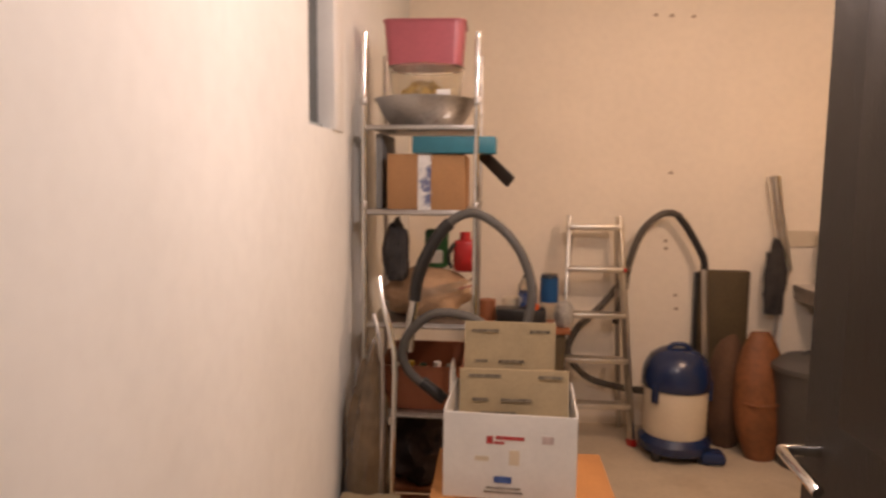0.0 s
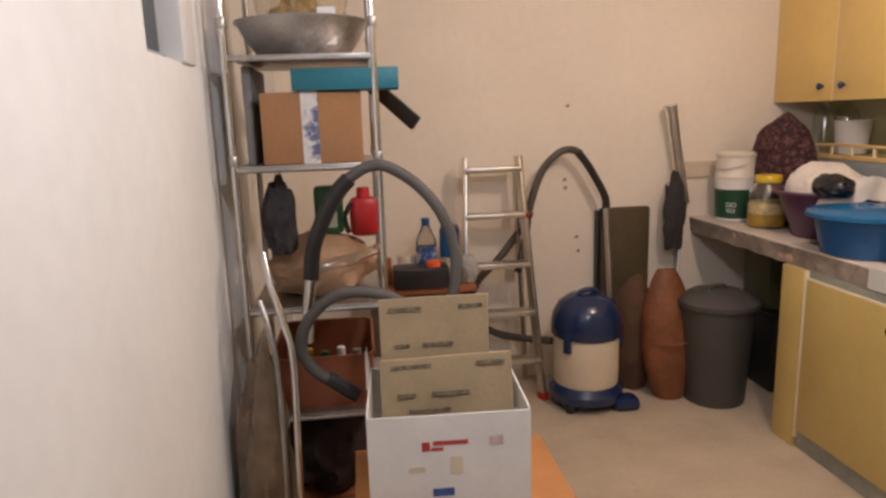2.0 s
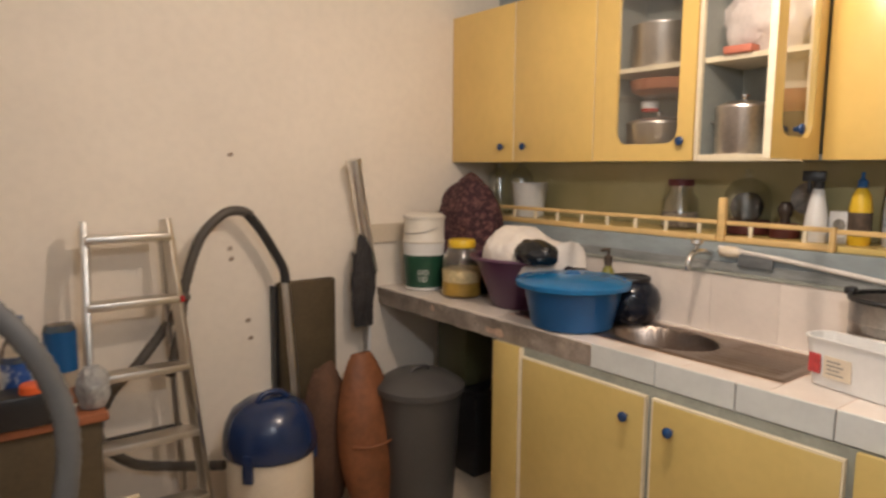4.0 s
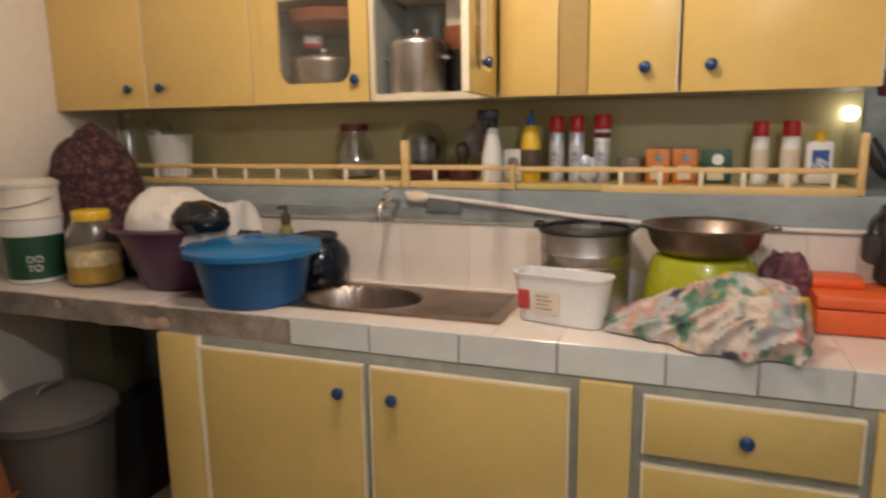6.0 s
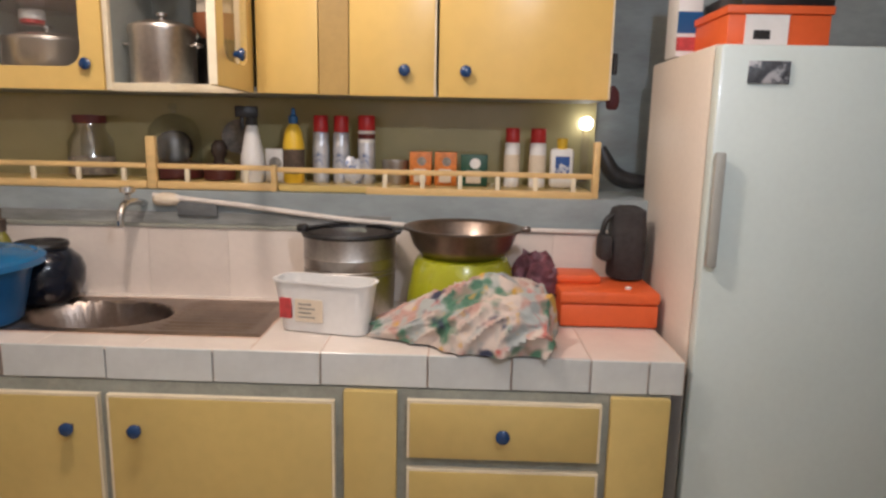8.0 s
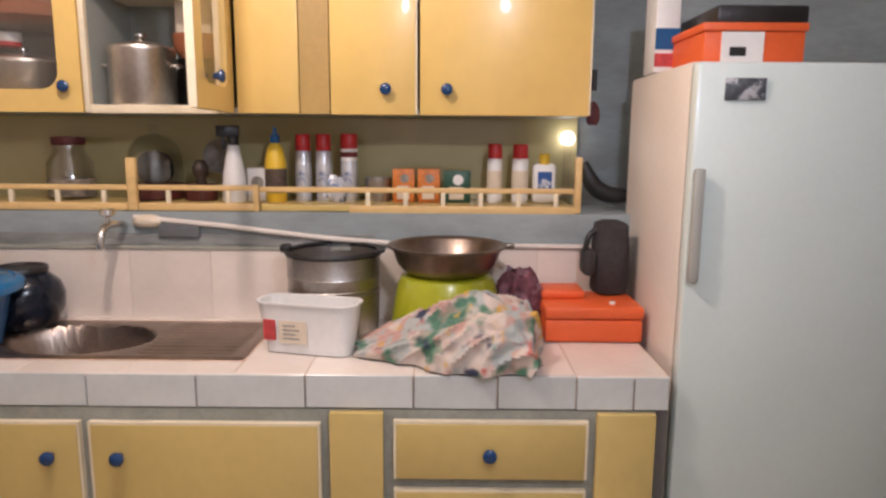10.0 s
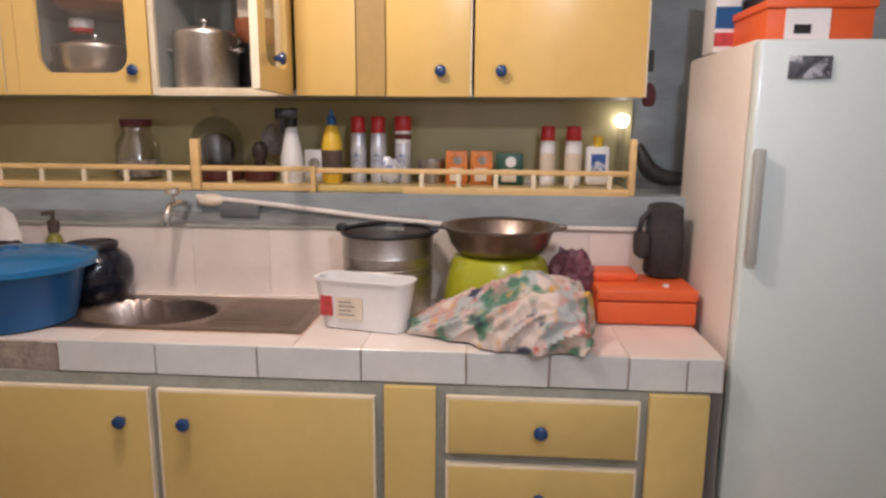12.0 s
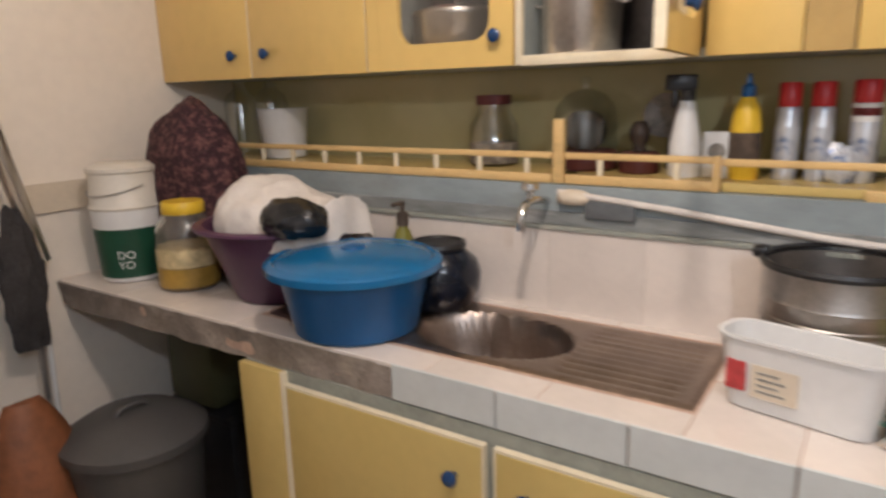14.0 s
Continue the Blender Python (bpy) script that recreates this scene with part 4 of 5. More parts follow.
part("cap", lathe([(0.014, 0.18), (0.015, 0.205), (0.007, 0.212), (0.005, 0.232), (0, 0.234)], 16), M_BLUEPL, yb)
wb = thing("soap_box", (2.815, 2.432, ZL), "small white box with printed front", "box")
part("body", boxes((-0.02, 0.02, -0.032, 0.032, 0, 0.105), bevel=0.003), M_WHITEPL, wb)
part("print", lathe([(0.02, 0), (0, 0.001)], 16), M_GREYPRINT, wb).matrix_basis = pose(-0.0205, 0, 0.06, 0, -90, 0)


M_JARFILL = mat("dried_herbs", (0.26, 0.22, 0.17), 0.8, vary=0.5, scale=50, bump=0.5)


def glass_jar(x, y, r, h, fill, label, lid=None, name="glass_jar"):
    t = thing(name, (x, y, ZL), label, "jar")
    part("glass", lathe([(0, 0), (r * 0.9, 0), (r, 0.008), (r, h * 0.62), (r * 0.66, h * 0.82), (r * 0.66, h), (r * 0.62, h), (r * 0.62, h * 0.82), (r * 0.96, h * 0.61), (r * 0.96, 0.010), (0, 0.006)], 32), M_SMOKE, t)
    if fill:
        part("filling", lathe([(0, 0.008), (r * 1.004, 0.009), (r * 1.005, h * fill), (r * 0.95, h * fill + 0.001), (0, h * fill + 0.004)], 24), M_JARFILL, t)
    if lid:
        part("lid", lathe([(r * 0.70, h * 0.93), (r * 0.72, h * 0.95), (r * 0.72, h * 1.07), (0, h * 1.08)], 28), lid, t, "red screw lid")
    return t


glass_jar(2.86, 3.055, 0.07, 0.185, 0.35, "squat clear glass jar with a red lid", mat("dull_red_lid", (0.14, 0.03, 0.03), 0.5))
M_MAROON = mat("maroon_plastic", (0.10, 0.022, 0.018), 0.45, vary=0.2, scale=12)
M_TINT = thin_glass("greenish_glass", (0.975, 0.985, 0.98), 0.17)
for y, label in ((4.15, "tall greenish glass bottle in the corner"), (3.985, "tall greenish glass bottle beside a white cup")):
    t = thing("glass_bottle", (2.875, y, ZL), label, "bottle", "glass bottles on the ledge")
    part("body", lathe([(0, 0), (0.055, 0), (0.06, 0.006), (0.06, 0.185), (0.052, 0.215), (0.026, 0.236), (0.022, 0.242), (0.022, 0.262), (0.018, 0.262), (0.018, 0.242), (0.048, 0.212), (0.057, 0.184), (0.057, 0.010), (0, 0.006)], 32), M_TINT, t)
gd = thing("glass_dome", (2.868, 2.782, ZL), "clear glass dome over a dark round jar", "glass dome")
part("dome", lathe([(0.080, 0.052), (0.084, 0.054), (0.084, 0.125), (0.076, 0.165), (0.055, 0.193), (0.025, 0.207), (0.010, 0.210), (0.010, 0.222), (0.016, 0.228), (0.014, 0.238), (0, 0.241),
                    (0, 0.204), (0.024, 0.204), (0.053, 0.190), (0.073, 0.163), (0.081, 0.125), (0.081, 0.054)], 40), M_TINT, gd)
part("base", lathe([(0, 0), (0.082, 0), (0.088, 0.006), (0.088, 0.044), (0.082, 0.051), (0, 0.051)], 36), M_MAROON, gd, "maroon base")
part("jar", lathe([(0, 0.0515), (0.034, 0.0515), (0.052, 0.07), (0.058, 0.098), (0.053, 0.126), (0.036, 0.147), (0.018, 0.154), (0, 0.155)], 32), mat("dark_grey_glaze", (0.045, 0.048, 0.05), 0.18, vary=0.3, scale=14), gd, "dark round jar")
sr = thing("strainer", (2.905, 2.575, ZL), "round dark mesh strainer leaning behind a small bottle", "strainer")
bm = lathe([(0, 0.004), (0.030, 0.008), (0.050, 0.020), (0.056, 0.020), (0.056, 0.026), (0.048, 0.026), (0.028, 0.013), (0, 0.009)], 32)
bm.transform(pose(0.0, 0.0, 0.135, 0, -78, 0))
part("bowl", bm, mat("dark_mesh", (0.26, 0.225, 0.19), 0.55, 0.3, vary=0.35, scale=60, bump=0.6, fine=160), sr)
part("handle", tube([(0.008, -0.005, 0.085), (0.02, 0.0, 0.0)], 0.006), M_BLACK, sr)
sm = thing("small_bottle", (2.83, 2.622, ZL), "small dark glass bottle with a maroon foot", "bottle")
part("foot", lathe([(0, 0), (0.046, 0), (0.05, 0.005), (0.05, 0.046), (0.044, 0.052), (0, 0.052)], 28), M_MAROON, sm, "maroon foot")
part("body", lathe([(0.012, 0.0515), (0.018, 0.054), (0.016, 0.07), (0.024, 0.085), (0.026, 0.105), (0.018, 0.122), (0.012, 0.128), (0, 0.129)], 24), mat("dark_brown_glass", (0.05, 0.035, 0.028), 0.12, vary=0.2), sm)
M_PACKET = mat("orange_packet", (0.66, 0.20, 0.03), 0.45, vary=0.3, scale=30)
for y, w, h, m, label in ((1.972, 0.07, 0.105, M_PACKET, "small orange packet with pale print"), (1.893, 0.07, 0.105, M_PACKET, "small orange packet with pale print"), (1.803, 0.085, 0.10, M_GREENLABEL, "small green and white packet")):
    t = thing("packet", (2.82, y, ZL), label, "packet", "packets on the ledge")
    part("body", boxes((-0.02, 0.02, -w / 2, w / 2, 0, h), bevel=0.003), m, t)
    part("print", boxes((-0.0215, -0.0195, -w * 0.25, w * 0.3, h * 0.1, h * 0.5)), M_CREAM, t, smooth=False)
    part("emblem", lathe([(0, 0.0), (w * 0.2, 0.0), (w * 0.2, 0.0012), (0, 0.0015)], 14), M_GREYPRINT if m is M_PACKET else M_WHITEPL, t).matrix_basis = pose(-0.0195, -0.003, h * 0.72, 0, -90, 0)
single("small_pot", lathe([(0, 0), (0.035, 0), (0.042, 0.05), (0.044, 0.075), (0.040, 0.075), (0.035, 0.006), (0, 0.006)], 24), M_DULLSTEEL, (2.84, 2.055, ZL), "small dark metal cup", "cup")
wb = thing("white_bottle", (2.815, 1.528, ZL), "white bottle with dark print and yellow cap", "bottle")
part("bottle", boxes((-0.02, 0.02, -0.036, 0.036, 0, 0.125), bevel=0.012), M_WHITEPL, wb)
part("cap", lathe([(0.016, 0.12), (0.017, 0.155), (0, 0.157)], 16), M_YELLOWLID, wb, "yellow cap")
part("print", boxes((-0.0215, -0.0195, -0.022, 0.022, 0.035, 0.10)), M_BLUEBOTTLE, wb, smooth=False)
# emissive globe on a stem, standing for a bright round spot here
nl = thing("glowing_globe", (2.925, 1.437, ZL + 0.008), "small round glowing globe above the rail end", "lamp")
part("stem", lathe([(0, 0), (0.02, 0), (0.02, 0.008), (0.012, 0.012), (0.012, 0.175), (0, 0.175)], 16), M_JAR, nl)
part("globe", lathe([(0, 0.175), (0.015, 0.178), (0.022, 0.193), (0.020, 0.208), (0.012, 0.215), (0, 0.217)], 20), M_GLOW, nl, "glowing round globe")
bt = thing("black_slipper", (2.80, 1.325, ZL), "black rubber slipper leaning behind the rail", "slipper")
part("sole", tube(smooth_path([(0.0, 0.085, 0.13), (0, 0.05, 0.06), (0, 0.0, 0.03), (0, -0.075, 0.026)]), [0.014, 0.016, 0.018, 0.02, 0.022, 0.024, 0.025, 0.026, 0.026, 0.026, 0.027, 0.028, 0.028, 0.028, 0.027, 0.027, 0.027, 0.026, 0.026, 0.025, 0.024, 0.022, 0.02, 0.016, 0.01]), M_BLACK, bt)
single("socket_box", boxes((2.62, 2.66, 1.215, 1.27, 0.0, 0.04), bevel=0.004), M_WHITEPL, (0.05, 0, ZL), "small white socket box on the ledge end", "socket box")
wc = thing("white_cup", (2.82, 3.87, ZL), "white plastic cup on the ledge", "cup")
part("body", lathe([(0, 0), (0.066, 0), (0.071, 0.004), (0.085, 0.162), (0.089, 0.168), (0.083, 0.168), (0.066, 0.008), (0, 0.008)], 36), mat("milky_plastic", (0.66, 0.66, 0.65), 0.35, vary=0.06, scale=8), wc)
hg = thing("hanging_brush", (2.72, 1.402, 1.50), "dark red brush hanging on the cabinet side", "brush")
part("handle", tube([(0, 0.0, 0.13), (0, 0, 0.07)], 0.008), M_BLACK, hg)
part("head", lump(0.016, 0.02, 0.04, 0.1, 3.0, 31.0, sub=3), mat("dark_red_bristle", (0.10, 0.02, 0.025), 0.7), hg).location.z = -0.03

# ---- pots in the wall cabinets ----
M_PANSTEEL = mat("old_pan_steel", (0.74, 0.69, 0.64), 0.36, 1.0, vary=0.18, scale=9, bump=0.1, fine=70)


def saucepan(place, r, h, label, material=M_PANSTEEL, lid=True, name="saucepan"):
    t = thing(name, place, label, "pot")
    part("body", lathe([(0, 0), (r * 0.95, 0), (r, 0.008), (r, h - 0.012), (r * 1.03, h - 0.006), (r * 1.03, h), (r * 0.96, h), (r * 0.95, 0.01), (0, 0.008)], 40), material, t)
    if lid:
        part("lid", lathe([(r * 1.02, h + 0.001), (r * 1.0, h + 0.008), (r * 0.6, h + 0.022), (r * 0.14, h + 0.028), (0, h + 0.028)], 40), material, t)
        part("lid_knob", lathe([(0.008, h + 0.026), (0.009, h + 0.036), (0.016, h + 0.040), (0.016, h + 0.048), (0, h + 0.05)], 18), M_STEEL, t)
    for s in (1, -1):
        part("lug", tube(smooth_path([(-0.02, s * r * 0.99, h * 0.72), (-0.018, s * (r + 0.018), h * 0.74), (0.018, s * (r + 0.018), h * 0.74), (0.02, s * r * 0.99, h * 0.72)], 5), 0.004), material, t)
    return t


ZC, ZS = ZU0 + 0.0185, 1.8585
saucepan((2.81, 3.14, ZC), 0.125, 0.13, "steel pot behind the glazed door", lid=True)
part("glass_shelf", boxes((XU + 0.03, XB - 0.01, 2.886, 3.314, 1.742, 1.750)), M_SMOKE, up, "thin glass shelf", smooth=False)
single("copper_bowl", lathe([(0, 0), (0.10, 0), (0.142, 0.022), (0.152, 0.060), (0.146, 0.060), (0.096, 0.006), (0, 0.006)], 40), M_TERRA, (2.81, 3.10, 1.7505), "wide terracotta bowl on a glass shelf", "bowl")
tn = thing("small_tin", (2.79, 3.17, ZC + 0.181), "small white tin with a red base on a pot", "tin")
part("body", lathe([(0.034, 0.012), (0.036, 0.014), (0.036, 0.038), (0.03, 0.042), (0, 0.042)], 20), M_WHITEPL, tn)
part("base", lathe([(0, 0), (0.034, 0), (0.0345, 0.012), (0, 0.013)], 20), M_RED, tn)
saucepan((2.81, 3.14, ZS), 0.115, 0.17, "tall steel pot on the cabinet shelf", lid=False)
saucepan((2.752, 2.752, ZC), 0.095, 0.165, "shiny lidded steel pot in the open cabinet")
saucepan((2.865, 2.62, ZC), 0.068, 0.15, "dark stacked pot in the open cabinet", M_DARKPOT, lid=False, name="dark_pot")
single("brown_bowl", lathe([(0, 0), (0.05, 0), (0.072, 0.03), (0.076, 0.075), (0.072, 0.075), (0.046, 0.006), (0, 0.006)], 32), M_TERRA, (2.863, 2.62, ZC + 0.151), "brown glazed bowl stacked on a pot", "bowl")
single("pale_plastic_bag", lump(0.11, 0.165, 0.17, 0.16, 2.4, 41.0), mat("pinkish_plastic_bag", (0.74, 0.66, 0.62), 0.4, vary=0.15, scale=12), (2.82, 2.70, ZS), "big crumpled pale plastic bag filling the shelf", "bag")
single("white_carton", boxes((-0.05, 0.05, -0.055, 0.055, 0, 0.105), bevel=0.004), M_CREAM, (2.875, 2.62, ZC + 0.2275), "pale carton stacked on a brown bowl", "carton")
single("red_tray", boxes((-0.03, 0.03, -0.05, 0.05, 0, 0.026), bevel=0.004), mat("salmon_plastic", (0.62, 0.2, 0.13), 0.5), (2.685, 2.74, ZS), "salmon plastic tray on the shelf", "tray")

# ---- on the fridge ----
mg = thing("fridge_magnet", (FX - 0.003, 1.178, 1.54), "small dark picture magnet on the fridge door", "magnet")
part("card", boxes((-0.003, 0.002, -0.045, 0.045, -0.024, 0.024), bevel=0.001), mat("dark_picture", (0.12, 0.13, 0.15), 0.4, vary=0.6, scale=30, stain=(0.5, 0.5, 0.52), stain_at=(0.52, 0.56)), mg)
sbx = thing("shoe_box", (2.50, 1.122, FZ + 0.002), "orange and white shoe box on the fridge", "box")
part("body", boxes((-0.17, 0.17, -0.128, 0.11, 0, 0.074), bevel=0.003), M_ORANGE, sbx)
part("label", boxes((-0.1725, -0.1695, -0.03, 0.07, 0.003, 0.073)), M_WHITEPL, sbx, "white end label", smooth=False)
part("print", boxes((-0.174, -0.172, 0.012, 0.05, 0.018, 0.038)), M_BLACK, sbx, smooth=False)
part("lid", boxes((-0.175, 0.175, -0.133, 0.115, 0.075, 0.094), bevel=0.003), M_ORANGE, sbx)
single("flat_case", boxes((-0.14, 0.12, -0.115, 0.105, 0, 0.045), bevel=0.008), M_BLACK, (2.495, 1.09, FZ + 0.097), "flat black case lying on a shoe box", "case")
bx = thing("blue_carton", (2.60, 1.248, FZ + 0.002), "small blue and white carton on the fridge", "carton")
part("body", boxes((-0.05, 0.05, -0.032, 0.032, 0, 0.21), bevel=0.003), M_WHITEPL, bx)
part("label", boxes((-0.0515, -0.0495, -0.0325, 0.0325, 0.06, 0.115)), M_BLUEPL, bx, smooth=False)
part("label", boxes((-0.0515, -0.0495, -0.02, 0.0325, 0.015, 0.05)), M_REDPRINT, bx, smooth=False)

# ---- against the end wall ----
lad = thing("step_ladder", (0, 0, 0), "aluminium step ladder leaning by the end wall", "ladder")
LT, LB = (0.878, 1.157, 4.14, 1.24), (0.835, 1.235, 3.95, 0.0)


def lad_at(s, f):
    """A point on the ladder's side s (0 or 1), f of the way up."""
    return Vector((LB[s] + (LT[s] - LB[s]) * f, LB[2] + (LT[2] - LB[2]) * f, LT[3] * f))


for s in (0, 1):
    rail_ob = part("side_rail", bar(lad_at(s, 0.0), lad_at(s, 1.02), 0.022, 0.05, bevel=0.003), M_ALU, lad)
    part("foot", bar(lad_at(s, 0.0) + Vector((0, 0, 0.001)), lad_at(s, 0.03), 0.03, 0.056), M_RED, lad, "red plastic foot")
    part("rear_leg", bar((LB[s] + (0.02 if s == 0 else -0.02), 4.235, 0.0), (LT[s] + (0.01 if s == 0 else -0.01), 4.17, 1.19), 0.018, 0.028, bevel=0.003), M_ALU, lad)
for k, f in enumerate((0.185, 0.385, 0.585, 0.79, 0.98)):
    a, b = lad_at(0, f), lad_at(1, f)
    deep = 0.085 if k < 4 else 0.10
    step = part("step", boxes((a.x - 0.004, b.x + 0.004, a.y - deep / 2, a.y + deep / 2, a.z - 0.028, a.z), bevel=0.006), M_ALU, lad)
    if k == 3:
        part("end_cap", boxes((b.x + 0.004, b.x + 0.02, a.y - deep / 2, a.y + deep / 2 - 0.03, a.z - 0.026, a.z - 0.002), bevel=0.004), M_RED, step, "red plastic end cap")
part("brace", bar((LB[0] + 0.02, 4.215, 0.42), (LB[1] - 0.03, 4.215, 0.42), 0.02, 0.015), M_BLACK, lad)

vac = thing("vacuum_cleaner", (1.44, 3.88, 0), "drum vacuum cleaner with a navy dome lid", "vacuum cleaner")
part("base", lathe([(0, 0.03), (0.15, 0.03), (0.185, 0.045), (0.19, 0.09), (0.165, 0.125), (0, 0.125)], 40), M_NAVY, vac)
part("drum", lathe([(0.16, 0.12), (0.164, 0.14), (0.164, 0.385), (0.158, 0.395), (0, 0.395)], 40), M_CREAM, vac, "cream drum")
part("dome", lathe([(0.172, 0.375), (0.178, 0.385), (0.178, 0.43), (0.168, 0.485), (0.14, 0.54), (0.09, 0.575), (0.04, 0.588), (0, 0.59)], 40), M_NAVY, vac, "glossy navy dome lid")
part("carry_handle", tube(smooth_path([(-0.06, -0.03, 0.58), (-0.03, -0.03, 0.607), (0.03, -0.03, 0.607), (0.06, -0.03, 0.58)], 6), 0.012), M_NAVY, vac)
for a in (200, 330, 75):
    part("latch" if a < 300 and a > 100 else "clip", boxes((-0.02, 0.02, -0.184, -0.164, 0.31, 0.42), bevel=0.005), M_NAVY, vac).rotation_euler = (0, 0, radians(a - 250))
for a in (225, 315, 45, 135):
    c = (0.165 * math.cos(radians(a)), 0.165 * math.sin(radians(a)))
    part("caster", lathe([(0, 0), (0.02, 0.002), (0.028, 0.02), (0.028, 0.035), (0.02, 0.05), (0, 0.055)], 16, c), M_BLACK, vac)
part("foot", boxes((0.10, 0.235, -0.17, -0.05, 0.0, 0.065), bevel=0.028), M_NAVY, vac)
hose = thing("vacuum_hose", (0, 0, 0), "dark ribbed vacuum hose arched against the wall", "hose")
part("hose", tube(smooth_path([(1.16, 4.18, 0.64), (1.20, 4.17, 0.82), (1.225, 4.16, 1.0), (1.29, 4.16, 1.18), (1.38, 4.16, 1.27), (1.45, 4.16, 1.285), (1.50, 4.16, 1.262)], 14), 0.0185, ribs=0.002), M_DARKHOSE, hose)
part("grip", tube(smooth_path([(1.48, 4.16, 1.275), (1.54, 4.16, 1.20), (1.61, 4.155, 1.08), (1.635, 4.15, 1.02), (1.637, 4.145, 0.97)], 6), 0.020), M_BLACK, hose, "black plastic grip")
part("wand", tube([(1.637, 4.145, 0.98), (1.655, 4.10, 0.45), (1.665, 4.08, 0.03)], 0.0165), M_ALU, hose, "metal suction tube")
part("tail", tube(smooth_path([(1.21, 4.1, 0.97), (1.16, 4.2, 0.84), (1.05, 4.21, 0.70), (0.95, 4.215, 0.60), (0.90, 4.21, 0.45), (1.0, 4.2, 0.32), (1.15, 4.18, 0.27), (1.3, 4.0, 0.30)], 12), 0.0185, ribs=0.002), M_DARKHOSE, hose)

bd = thing("board", (1.785, 4.255, 0), "tall olive-brown board with rounded corners", "board")
bm = boxes((-0.145, 0.145, -0.022, 0.02, 0.02, 0.955), bevel=0.016)
part("panel", bm, M_BROWNBOARD, bd)
part("edge_strip", boxes((-0.165, -0.146, -0.03, 0.02, 0.0, 0.94), bevel=0.004), M_BLACK, bd, "dark edge strip")
part("foot", boxes((-0.10, 0.10, -0.02, 0.018, 0.0, 0.02)), M_BLACK, bd)


def saddle():
    """A tall almond-shaped leather piece, rounded in front."""
    bm = bmesh.new()
    n, m = 26, 18
    rows = []
    for j in range(n + 1):
        t = j / n
        w = 0.14 * (math.sin(math.pi * (0.10 + 0.86 * t)) ** 0.55)
        rows.append([bm.verts.new((w * math.cos(math.pi * k / m), -w * 0.75 * math.sin(math.pi * k / m) * (1 + 0.06 * noise.noise(Vector((k * 0.5, j * 0.4, 0)))) + 0.08 * t, 0.67 * t)) for k in range(m + 1)])
    for a, b in zip(rows, rows[1:]):
        for k in range(m):
            bm.faces.new((a[k], a[k + 1], b[k + 1], b[k]))
        bm.faces.new((a[0], b[0], b[m], a[m]))
    bm.faces.new(rows[0])
    bm.faces.new(rows[-1])
    bmesh.ops.recalc_face_normals(bm, faces=bm.faces)
    return bm


sd = thing("leather_case", (1.885, 3.86, 0), "reddish brown leather case standing on its end", "case")
part("shell", saddle(), M_RUST, sd)
part("strap", tube(smooth_path([(-0.13, 0.02, 0.3), (-0.06, -0.085, 0.31), (0.05, -0.085, 0.32), (0.125, 0.03, 0.31)], 6), 0.006), M_RUST, sd)
single("brown_sack", lump(0.11, 0.09, 0.36, 0.10, 2.0, 51.0), mat("brown_sacking", (0.12, 0.06, 0.035), 0.85, vary=0.3, scale=9, bump=0.5), (1.755, 4.02, 0), "brown sack propped against a board", "sack")

bn = thing("waste_bin", (2.10, 3.80, 0), "grey plastic waste bin with lid under the worktop", "bin")
part("body", lathe([(0, 0), (0.145, 0), (0.15, 0.01), (0.182, 0.50), (0.186, 0.515), (0, 0.515)], 44), M_BIN, bn)
part("lid", lathe([(0.19, 0.50), (0.197, 0.505), (0.197, 0.53), (0.185, 0.538), (0.13, 0.572), (0.05, 0.585), (0, 0.587)], 44), M_BIN, bn)
part("lid_handle", tube(smooth_path([(-0.05, 0, 0.578), (-0.03, 0, 0.60), (0.03, 0, 0.60), (0.05, 0, 0.578)], 5), 0.008), M_BIN, bn)
single("olive_canister", boxes((-0.09, 0.09, -0.12, 0.12, 0, 0.36), bevel=0.03), mat("olive_plastic", (0.07, 0.07, 0.03), 0.5), (2.50, 3.98, 0.42), "olive plastic canister on a crate under the worktop", "canister")
dc = thing("dark_crate", (2.52, 3.95, 0), "dark plastic crate under the worktop", "crate")
part("body", boxes((-0.11, 0.11, -0.16, 0.16, 0, 0.39), bevel=0.01), M_BLACK, dc)
part("lid", boxes((-0.115, 0.115, -0.165, 0.165, 0.391, 0.419), bevel=0.008), M_BLACK, dc)

pp = thing("chrome_pipe", (0, 0, 0), "chrome stove pipe leaning in the corner", "pipe")
part("pipe", tube([(2.008, 4.19, 1.48), (2.05, 4.205, 1.27), (2.12, 4.23, 0.965)], 0.031, 20), M_PIPE, pp)
part("collar", tube([(2.003, 4.188, 1.50), (2.011, 4.191, 1.46)], 0.034, 20), M_PIPE, pp)
part("stick", tube([(2.085, 4.22, 0.98), (2.06, 4.2, 0.5), (2.05, 4.19, 0.0)], 0.008), M_DULLSTEEL, pp)
part("stick", tube([(2.12, 4.24, 0.98), (2.10, 4.23, 0.5), (2.09, 4.21, 0.0)], 0.008), M_WHITEPL, pp)
bm = lump(0.062, 0.028, 0.24, 0.22, 2.6, 61.0)
single("dark_net_bag", bm, M_DARKCLOTH, (2.035, 4.165, 0.72), "dark net bag hanging on the pipe", "bag")
single("end_shelf", boxes((2.12, 2.36, 4.265, 4.279, 1.10, 1.19)), M_CREAM, (0, 0, 0), "cream tile strip on the end wall", "tile strip", smooth=False)
